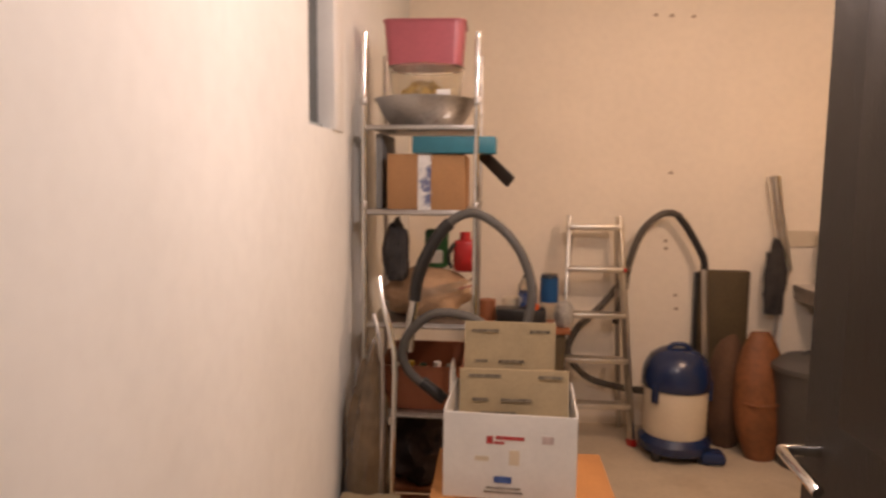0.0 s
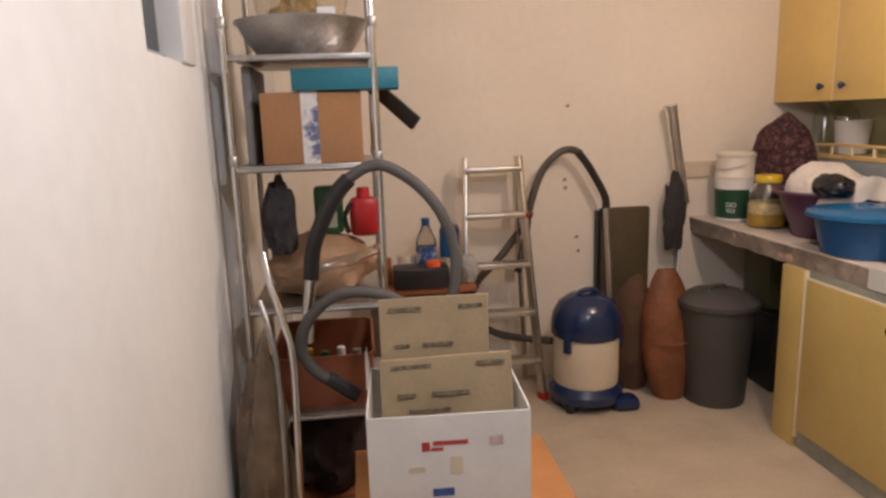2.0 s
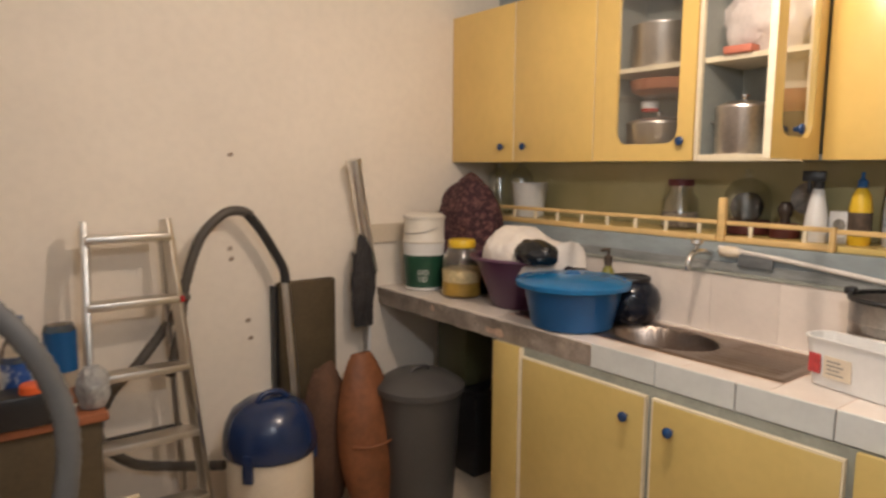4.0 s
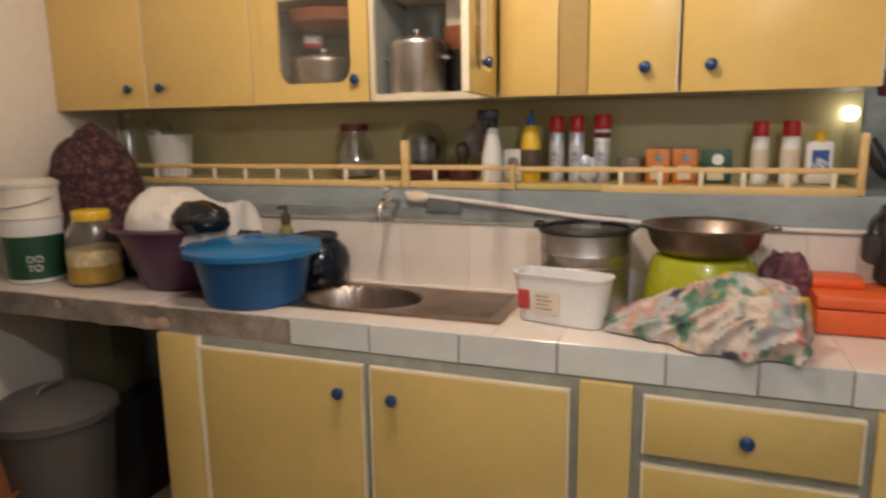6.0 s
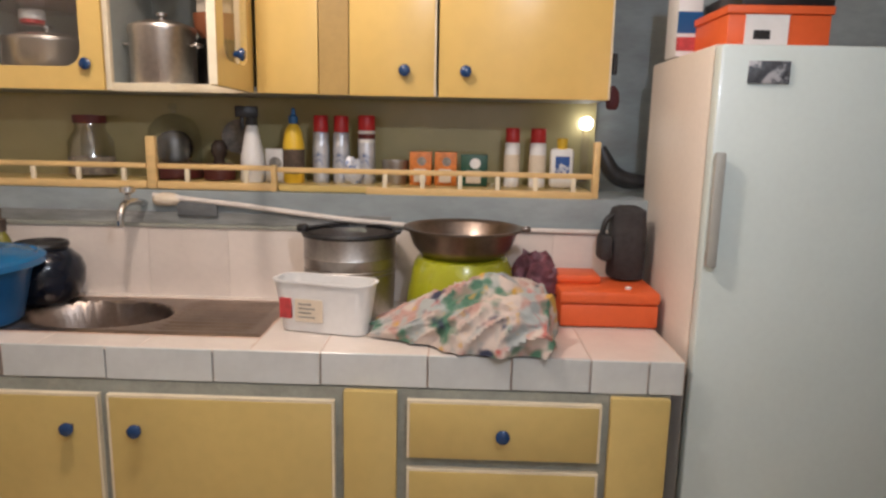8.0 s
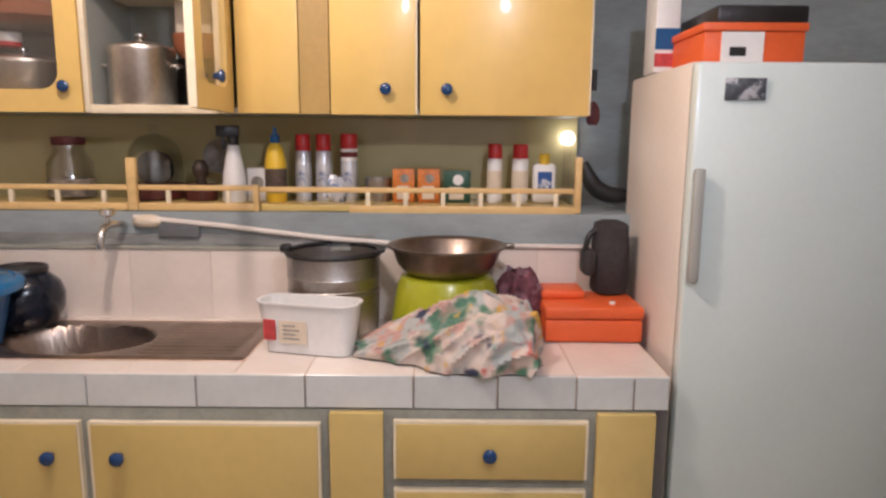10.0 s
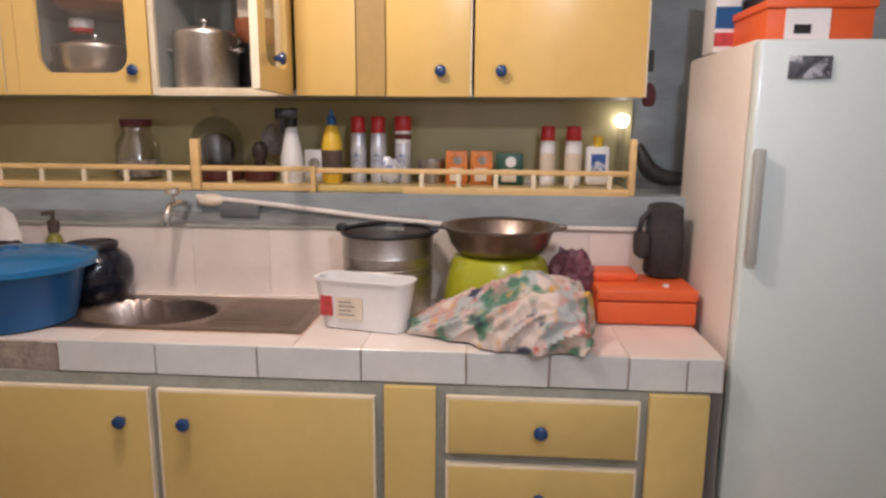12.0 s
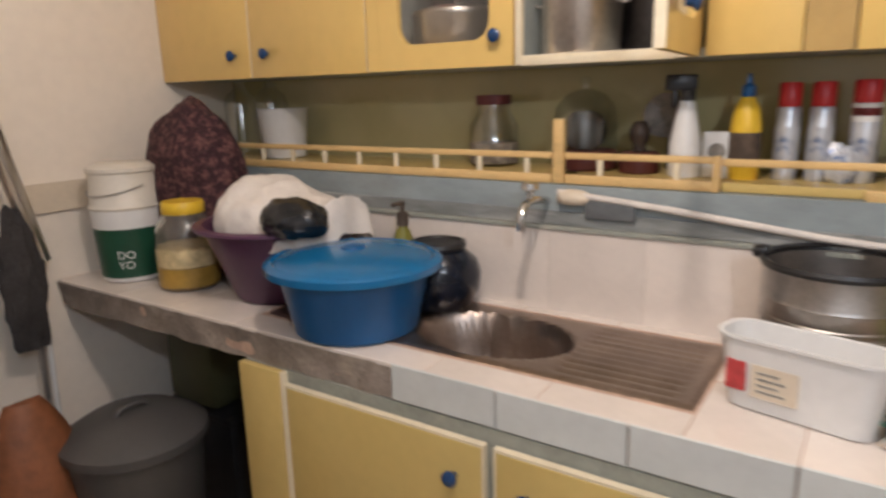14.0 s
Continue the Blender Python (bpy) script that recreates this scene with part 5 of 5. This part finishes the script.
for x, z in ((1.465, 1.515), (1.45, 1.12), (1.455, 1.075), (1.52, 0.80), (1.53, 0.72), (1.34, 2.40), (1.43, 2.395), (1.55, 2.39)):
    n = thing("nail", (x, YE, z), "rusty nail with a chipped mark in the wall", "nail", "nails in the end wall")
    bm = lathe([(0, 0.012), (0.0035, 0.012), (0.0035, 0.010), (0.002, 0.009), (0.002, -0.01), (0, -0.01)], 10)
    bm.transform(Matrix.Rotation(radians(90), 4, "X"))
    part("shank", bm, M_RUSTMETAL, n)
    bm = lump(0.013, 0.0025, 0.012, 0.5, 2.5, x * 9 + z, sub=2)
    part("chip", bm, M_CHIP, n, "chipped plaster spot").location = (0, -0.0005, -0.012)

# ---- the rack by the left wall ----
RX0, RX1, RY0, RY1 = 0.0, 0.392, 2.64, 3.09
rk = thing("metal_rack", (0, 0, 0), "rusty chrome storage rack loaded with boxes and pans", "rack")
for x in (RX0, RX1):
    for y in (RY0, RY1):
        p = part("post", tube([(x, y, 0.0), (x, y, 1.0), (x, y, 1.96)], 0.0095, 14), M_CHROME if y == RY0 else M_DULLSTEEL, rk)
        for z in (1.37, 1.73):
            part("clamp", lathe([(0.0105, z - 0.014), (0.0122, z - 0.010), (0.0122, z + 0.010), (0.0105, z + 0.014)], 14, (x, y)), M_DULLSTEEL, p, "dull steel clamp")
for z in (0.62, 0.95, 1.355, 1.65):
    sh = part("shelf", boxes((RX0 + 0.01, RX1 - 0.01, RY0 + 0.005, RY1 - 0.005, z - 0.012, z), bevel=0.003), M_DULLSTEEL, rk)
    part("front_bar", tube([(RX0, RY0, z - 0.012), (RX1, RY0, z - 0.012)], 0.007, 10), M_DULLSTEEL, sh)


def carton(name, place, w, d, h, material, label, tape=True, turn=0):
    t = thing(name, place, label, "carton", turn=turn)
    part("body", boxes((-w / 2, w / 2, -d / 2, d / 2, 0, h), bevel=0.004), material, t)
    if tape:
        part("tape", boxes((-0.028, 0.018, -d / 2 - 0.0018, -d / 2 + 0.001, 0.0, h - 0.003)), M_TAPE, t, "printed packing tape", smooth=False)
        part("tape", boxes((-0.028, 0.018, -d / 2 - 0.0018, d / 2, h - 0.001, h + 0.0015)), M_TAPE, t, smooth=False)
    return t


carton("brown_carton", (0.215, 2.85, 1.3555), 0.275, 0.38, 0.195, M_CARD, "brown carton with printed tape on the rack")
t = single("teal_box", boxes((-0.145, 0.145, -0.06, 0.06, 0, 0.058), bevel=0.003), M_TEAL, (0.315, 2.70, 1.5535), "flat teal box lying on a carton", "box", turn=-3)
single("plank", bar((0.36, 2.90, 1.605), (0.515, 2.80, 1.455), 0.018, 0.045, bevel=0.002), M_DARKWOOD, (0, 0, 0), "short dark plank poking out of the rack", "plank")
single("grey_board", boxes((-0.012, 0.012, -0.15, 0.15, 0, 0.27), bevel=0.003), mat("grey_card", (0.22, 0.22, 0.22), 0.7), (0.04, 2.86, 1.3555), "grey board standing beside a carton", "board")
pn = thing("wide_pan", (0.195, 2.84, 1.651), "wide tinned pan on the rack", "pan")
part("bowl", lathe([(0, 0), (0.115, 0), (0.13, 0.006), (0.165, 0.052), (0.187, 0.098), (0.193, 0.098), (0.195, 0.104), (0.184, 0.106), (0.16, 0.054), (0.125, 0.012), (0, 0.008)], 48), M_DULLSTEEL, pn)
cl = thing("storage_tub", (0.195, 2.84, 1.660), "cloudy plastic tub full of odds and ends", "tub")
part("tub", lathe([(0, 0), (0.115, 0), (0.14, 0.2051), (0.145, 0.21), (0.138, 0.21), (0.112, 0.004), (0, 0.004)], 36), M_JAR, cl)
part("filling", lump(0.105, 0.105, 0.09, 0.25, 3.0, 71.0), M_PICKLE, cl, "jumble of yellow things").location.z = 0.006
part("card", boxes((0.05, 0.10, -0.13, -0.125, 0.02, 0.12)), M_WHITEPL, cl, smooth=False)
pk = thing("pink_basket", (0.195, 2.84, 1.871), "pink plastic basket on top of the rack", "basket")
part("body", open_tub(0.29, 0.22, 0.15, 0.012), M_PINK, pk)
part("base", boxes((-0.10, 0.10, -0.07, 0.07, 0.004, 0.03), bevel=0.004), M_PINK, pk)
single("black_cloth", lump(0.05, 0.05, 0.13, 0.22, 2.6, 81.0), M_DARKCLOTH, (0.10, 2.74, 1.09), "black cloth bundle hanging in the rack", "cloth")
gb = thing("green_bottle", (0.235, 2.90, 1.12), "dark green bottle on a pile of sacks", "bottle")
part("bottle", boxes((-0.045, 0.045, -0.03, 0.03, 0, 0.15), bevel=0.012), M_GREENPL, gb)
part("label", boxes((-0.025, 0.025, -0.0315, -0.029, 0.02, 0.07)), M_WHITEPL, gb, smooth=False)
rj = thing("red_jug", (0.345, 2.90, 1.105), "red plastic jug with a handle", "jug")
part("body", boxes((-0.045, 0.045, -0.03, 0.03, 0.0, 0.125), bevel=0.018), M_RED, rj)
part("spout", lathe([(0, 0.11), (0.022, 0.12), (0.02, 0.155), (0, 0.157)], 16), M_RED, rj)
part("handle", tube(smooth_path([(-0.04, -0.04, 0.11), (-0.06, -0.06, 0.07), (-0.05, -0.055, 0.02)], 6), 0.008), M_BLACK, rj)
single("paper_sack", lump(0.17, 0.20, 0.10, 0.14, 2.2, 95.0), mat("brown_paper", (0.36, 0.22, 0.13), 0.8, vary=0.2, scale=8, bump=0.5), (0.20, 2.87, 0.951), "crumpled brown paper sack on the rack", "sack")
single("clear_roll", tube([(0.16, 2.67, 1.04), (0.27, 2.70, 1.065), (0.38, 2.76, 1.085)], 0.016), M_JAR, (0, 0, 0), "roll of clear plastic film on the sack", "roll")
cr = thing("orange_crate", (0.20, 2.86, 0.6205), "orange plastic crate of small bottles", "crate")
part("body", open_tub(0.30, 0.38, 0.16, 0.01), mat("dull_orange_plastic", (0.27, 0.085, 0.04), 0.5), cr)
for k in range(5):
    b = part("bottle", lathe([(0, 0.006), (0.018, 0.006), (0.018, 0.115), (0.013, 0.128), (0.013, 0.15), (0, 0.152)], 14, (-0.10 + 0.05 * k, -0.10 + 0.03 * (k % 2))), (M_WHITEPL, M_YELLOWLID, M_GREENPL, M_WHITEPL, M_GREYPRINT)[k], cr)
single("brown_blanket", lump(0.15, 0.17, 0.17, 0.2, 2.2, 99.0), mat("dark_brown_cloth", (0.05, 0.03, 0.026), 0.9, vary=0.4, scale=12, bump=0.5), (0.20, 2.86, 0.291), "crumpled dark brown blanket under the rack", "blanket")
ch = thing("wooden_crate", (0.20, 2.86, 0.0), "reddish brown wooden crate on the floor", "crate")
for z in (0.02, 0.155):
    part("slat", boxes((-0.16, 0.16, -0.12, -0.105, z, z + 0.10), bevel=0.003), M_TERRA, ch)
    part("slat", boxes((-0.16, 0.16, 0.105, 0.12, z, z + 0.10), bevel=0.003), M_TERRA, ch)
for x in (-0.16, 0.16):
    part("end", boxes((x - 0.008, x + 0.008, -0.103, 0.103, 0.0, 0.275), bevel=0.003), M_TERRA, ch)
part("bottom", boxes((-0.15, 0.15, -0.10, 0.10, 0.0, 0.015)), M_TERRA, ch)
part("lid", boxes((-0.165, 0.165, -0.125, 0.125, 0.276, 0.290), bevel=0.003), M_TERRA, ch)
ct = thing("chrome_tube_frame", (0, 0, 0), "bent chrome tube frame leaning on the rack", "tube frame")
part("tube", tube(smooth_path([(0.07, 2.56, 1.13), (0.085, 2.53, 1.05), (0.115, 2.50, 0.95), (0.135, 2.48, 0.84), (0.13, 2.46, 0.5), (0.13, 2.45, 0.0)]), 0.010), M_CHROME, ct)
part("tube", tube(smooth_path([(0.05, 2.55, 1.0), (0.075, 2.52, 0.92), (0.09, 2.50, 0.78), (0.09, 2.47, 0.4), (0.08, 2.46, 0.0)]), 0.008), M_DULLSTEEL, ct)
single("clear_wrap", lump(0.085, 0.09, 0.50, 0.2, 2.0, 111.0), mat("brown_plastic_wrap", (0.17, 0.115, 0.07), 0.14, vary=0.35, scale=9, bump=0.9, fine=22, coat=0.6), (0.045, 2.50, 0.42), "tall bundle in crumpled glossy brown plastic", "plastic wrap").matrix_basis = pose(0.035, 2.53, 0.0, 0, 0, 0)

h2 = thing("grey_hose", (0, 0, 0), "grey ribbed vacuum hose looped in front of the rack", "hose")
h2.location, h2.scale = (-0.085, -0.085, -0.148), (1.127, 1.127, 1.127)
part("wand", tube([(0.225, 2.36, 0.90), (0.232, 2.36, 0.99), (0.245, 2.36, 1.075)], 0.015), M_CHROME, h2, "chrome tube")
part("grip", tube(smooth_path([(0.243, 2.36, 1.06), (0.255, 2.36, 1.14), (0.29, 2.36, 1.22), (0.325, 2.36, 1.275), (0.35, 2.36, 1.30)], 6), 0.0195), M_BLACK, h2, "black plastic grip")
part("hose", tube(smooth_path([(0.34, 2.36, 1.295), (0.39, 2.36, 1.325), (0.44, 2.36, 1.325), (0.51, 2.35, 1.28), (0.565, 2.34, 1.21), (0.595, 2.33, 1.12), (0.59, 2.32, 1.03), (0.56, 2.31, 0.95), (0.53, 2.31, 0.80)], 14), 0.0135, ribs=0.0015), M_HOSE, h2)
part("tail", tube(smooth_path([(0.52, 2.31, 0.80), (0.50, 2.31, 0.95), (0.42, 2.31, 1.02), (0.31, 2.31, 1.03), (0.235, 2.32, 0.97), (0.21, 2.33, 0.90), (0.235, 2.33, 0.84), (0.285, 2.33, 0.80)], 12), 0.0135, ribs=0.0015), M_HOSE, h2)
part("end_piece", tube([(0.27, 2.33, 0.815), (0.34, 2.33, 0.76)], 0.0185), M_BLACK, h2)

# ---- cartons in front of the rack ----
lc = carton("orange_carton", (0.56, 2.39, 0.0), 0.56, 0.42, 0.512, M_CARDORANGE, "tall orange-brown carton under a white box", tape=False)
part("flap", boxes((-0.28, 0.28, -0.222, -0.212, 0.30, 0.512)), M_CARDORANGE, lc, smooth=False)
carton("low_carton", (0.06, 2.30, 0.0), 0.20, 0.32, 0.40, M_CARDPALE, "pale carton beside a white wall", tape=False)
wx = thing("white_box", (0.525, 2.395, 0.514), "open white printed carton stuffed with cardboard", "carton", turn=-3)
W, D, H = 0.395, 0.33, 0.262
part("front_panel", boxes((-W / 2, W / 2, -D / 2, -D / 2 + 0.005, 0, H)), M_WHITEBOX, wx, smooth=False)
part("back_panel", boxes((-W / 2, W / 2, D / 2 - 0.005, D / 2, 0, H)), M_WHITEBOX, wx, smooth=False)
part("side_panel", boxes((-W / 2, -W / 2 + 0.005, -D / 2 + 0.005, D / 2 - 0.005, 0, H + 0.005)), M_WHITEBOX, wx, smooth=False)
part("side_panel", boxes((W / 2 - 0.005, W / 2, -D / 2 + 0.005, D / 2 - 0.005, 0, H + 0.005)), M_WHITEBOX, wx, smooth=False)
part("bottom_panel", boxes((-W / 2 + 0.005, W / 2 - 0.005, -D / 2 + 0.005, D / 2 - 0.005, 0, 0.006)), M_WHITEBOX, wx, smooth=False)
def soft_flap(x, y0, y1, z0, z1, lean):
    """A limp cardboard flap rising from the side of a box, rounded at the top and leaning out."""
    bm = bmesh.new()
    rows = []
    for i in range(9):
        f = i / 8
        tall = z0 + (z1 - z0) * (1 - abs(2 * f - 1) ** 3) ** 0.6
        rows.append([bm.verts.new((x + lean * (j / 6) ** 2 + 0.004 * noise.noise(Vector((f * 3, j * 0.4, x))), y0 + (y1 - y0) * f, z0 + (tall - z0) * j / 6)) for j in range(7)])
    for a, b in zip(rows, rows[1:]):
        for j in range(6):
            bm.faces.new((a[j], a[j + 1], b[j + 1], b[j]))
    bmesh.ops.solidify(bm, geom=bm.faces, thickness=0.004)
    return bm


part("flap", soft_flap(-W / 2 + 0.001, 0.0, 0.16, H + 0.004, H + 0.09, -0.006), M_WHITEBOX, wx, "limp white side flap")
fx = -D / 2 - 0.001
for x0, x1, z0, z1, m in ((-0.050, -0.036, 0.134, 0.152, M_REDPRINT), (-0.030, 0.032, 0.145, 0.153, M_REDPRINT), (-0.034, -0.012, 0.134, 0.140, M_REDPRINT), (0.07, 0.095, 0.14, 0.158, mat("faded_print", (0.62, 0.50, 0.48), 0.6, vary=0.2, scale=30)),
                          (-0.075, -0.045, 0.092, 0.103, M_CREAM), (0.0, 0.022, 0.085, 0.12, M_CREAM), (-0.033, 0.006, 0.04, 0.056, M_BLUEPRINT), (-0.055, 0.03, 0.015, 0.02, M_GREYPRINT), (-0.05, 0.025, 0.025, 0.03, M_GREYPRINT)):
    x0, x1, z0, z1 = x0 * 1.36, x1 * 1.36, z0 * 1.28, z1 * 1.28
    part("print", boxes((x0, x1, fx - 0.0008, fx + 0.0005, z0, z1)), m, wx, smooth=False)
M_FADED = mat("faded_grey_print", (0.22, 0.18, 0.13), 0.85, vary=0.5, scale=60)
for name, x0, x1, y, z0, z1, tilt, label in (("cardboard_sheet", 0.360, 0.700, 2.33, 0.522, 0.875, 6, "folded pale cardboard sheet standing in a box"), ("cardboard_sheet", 0.368, 0.665, 2.46, 0.522, 0.998, 4, "taller pale cardboard sheet standing in a box")):
    t = thing(name, ((x0 + x1) / 2, y, z0), label, "cardboard", "cardboard in the white box")
    w, h = x1 - x0, z1 - z0
    bm = boxes((-w / 2, w / 2, -0.006, 0.006, 0, h))
    bmesh.ops.subdivide_edges(bm, edges=bm.edges, cuts=5, use_grid_fill=True)
    for v in bm.verts:
        v.co.y += 0.010 * noise.noise(Vector((v.co.x * 9, v.co.z * 7, y)))
    part("sheet", bm, M_CARDPALE, t)
    for a, b, z in ((-0.42, -0.12, 0.93), (0.22, 0.44, 0.93), (-0.30, 0.02, 0.60), (-0.38, -0.24, 0.72), (-0.12, 0.16, 0.72), (0.10, 0.42, 0.46)):
        part("print", boxes((a * w, b * w, -0.0125, -0.0095, z * h, z * h + 0.010)), M_FADED, t, smooth=False)
    t.rotation_euler = (radians(-tilt), 0, 0)

# ---- pile beside the ladder ----
cb = thing("low_cupboard", (0.60, 3.98, 0), "low brown cupboard piled with bottles", "cupboard")
part("body", boxes((-0.24, 0.24, -0.2, 0.2, 0.0, 0.66), bevel=0.006), M_BROWNBOARD, cb)
part("top", boxes((-0.26, 0.26, -0.22, 0.22, 0.661, 0.69), bevel=0.005), M_TERRA, cb)
t = thing("water_bottle", (0.64, 3.9, 0.691), "clear plastic bottle with a blue cap", "bottle")
part("bottle", lathe([(0, 0), (0.045, 0), (0.05, 0.01), (0.05, 0.20), (0.02, 0.27), (0.016, 0.28), (0, 0.28)], 24), M_JAR, t)
part("cap", lathe([(0.02, 0.275), (0.02, 0.31), (0, 0.312)], 16), M_BLUEPL, t)
part("label", lathe([(0.0507, 0.09), (0.0507, 0.17)], 24), M_BLUEBOTTLE, t)
t = thing("blue_pack", (0.755, 3.90, 0.691), "white bottle pack with a broad blue band", "pack")
part("body", lathe([(0, 0), (0.045, 0), (0.048, 0.01), (0.048, 0.25), (0.04, 0.27), (0, 0.275)], 24), M_JAR, t)
part("band", lathe([(0.0487, 0.12), (0.0487, 0.25)], 24), M_BLUEPL, t)
for dx, r, m in ((0.02, 0.05, M_CREAM), (-0.06, 0.045, M_TERRA)):
    single("tin_can", lathe([(0, 0), (r, 0), (r, 0.12), (r * 0.95, 0.125), (0, 0.125)], 24), m, (0.52 + dx * 1.6, 3.95 + dx, 0.691), "old tin can among the bottles", "can")
single("grey_pouch", lump(0.05, 0.05, 0.08, 0.15, 2.6, 121.0), mat("silver_pouch", (0.45, 0.44, 0.42), 0.6, 0.1, vary=0.3, scale=15), (0.83, 3.83, 0.691), "small crumpled silvery foil pouch", "pouch")
single("dark_toolbox", boxes((-0.13, 0.13, -0.06, 0.06, 0, 0.10), bevel=0.01), M_BLACK, (0.60, 3.80, 0.691), "dark toolbox among the bottles", "toolbox")
single("orange_disc", lathe([(0, 0), (0.035, 0), (0.035, 0.02), (0.03, 0.026), (0, 0.027)], 24), M_ORANGE, (0.66, 3.775, 0.792), "round orange lid on a toolbox", "lid")

# ---- ceiling lamp ----
cl = thing("ceiling_bulb", (BULB[0], BULB[1], HC), "bare bulb hanging from the ceiling", "lamp")
part("cable", tube([(0, 0, 0), (0, 0, -0.2)], 0.004), M_BLACK, cl)
part("holder", lathe([(0, -0.19), (0.018, -0.195), (0.018, -0.245), (0, -0.245)], 18), M_WHITEPL, cl)
# cable and holder made up for the added fill lamp
cl = thing("fill_fitting", (FILL_LAMP[0], FILL_LAMP[1], HC), "added fitting for the fill lamp, on a long cable", "lamp")
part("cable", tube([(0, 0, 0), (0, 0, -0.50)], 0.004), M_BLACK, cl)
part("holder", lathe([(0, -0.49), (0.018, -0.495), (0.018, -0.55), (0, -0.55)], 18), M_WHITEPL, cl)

# ---- tiles ----
def tile_mesh(w, d, h, round_off=0.0012):
    bm = boxes((-w / 2, w / 2, -d / 2, d / 2, 0, h), bevel=0.0)
    bmesh.ops.bevel(bm, geom=[e for e in bm.edges if all(v.co.z > h * 0.5 for v in e.verts)], offset=round_off, segments=1, affect="EDGES")
    me = bpy.data.meshes.new("tile")
    bm.to_mesh(me)
    bm.free()
    return me


def lay(me, material, parent, m, name="tile"):
    if not me.materials:
        me.materials.append(material)
    ob = new(name, me)
    ob.parent = parent
    ob.matrix_basis = m
    return ob


# front edge: wide and narrow tiles, each slightly out of line
edge = (2.931, 2.680, 2.422, 2.166, 1.912, 1.715, 1.530, 1.395, 1.312)
for a, b in zip(edge, edge[1:]):
    me = tile_mesh(abs(a - b) - 0.004, 0.080, 0.010)
    lay(me, M_TILEFRONT, top, pose(2.190, (a + b) / 2, 0.8405 + random.uniform(-0.001, 0.001), 90, 0, -90 + random.uniform(-0.5, 0.5)))
# top tiles in two rows, left out round the sink
rows_y = [1.312, 1.53, 1.715, 1.912, 2.166, 2.335]
for a, b in zip(rows_y, rows_y[1:]):
    for x0, x1 in ((2.182, 2.43), (2.434, 2.679)):
        lay(tile_mesh(x1 - x0 - 0.003, b - a - 0.0022, 0.009), M_TILE, top, pose((x0 + x1) / 2, (a + b) / 2, 0.8722))
for a, b in ((2.335, 2.60), (2.60, 2.85), (2.85, 3.10), (3.10, 3.432)):
    lay(tile_mesh(0.088, b - a - 0.0022, 0.009), M_TILE, top, pose(2.2270, (a + b) / 2, 0.8722))
    lay(tile_mesh(0.040, b - a - 0.0022, 0.009), M_TILE, top, pose(2.6585, (a + b) / 2, 0.8722))
for a, b in ((3.434, 3.69), (3.69, 3.94), (3.94, 4.275)):
    for x0, x1 in ((2.182, 2.43), (2.434, 2.679)):
        lay(tile_mesh(x1 - x0 - 0.003, b - a - 0.0022, 0.009), M_TILE, top, pose((x0 + x1) / 2, (a + b) / 2, 0.8722))
# splashback
splash = setting("splashback", boxes((XS - 0.003, XS + 0.0035, 1.315, YE - 0.003, 0.875, 1.10)), M_GROUTPALE, "white tiled splashback behind the worktop")
me = None
y = 1.317
k = 0
while y < YE - 0.05:
    w = min(0.246, YE - 0.004 - y)
    lay(tile_mesh(0.218, w - 0.0006, 0.007, 0.0006), M_TILE, splash, pose(XS - 0.003, y + w / 2, 0.990, 0, -90, 0))
    y += 0.246
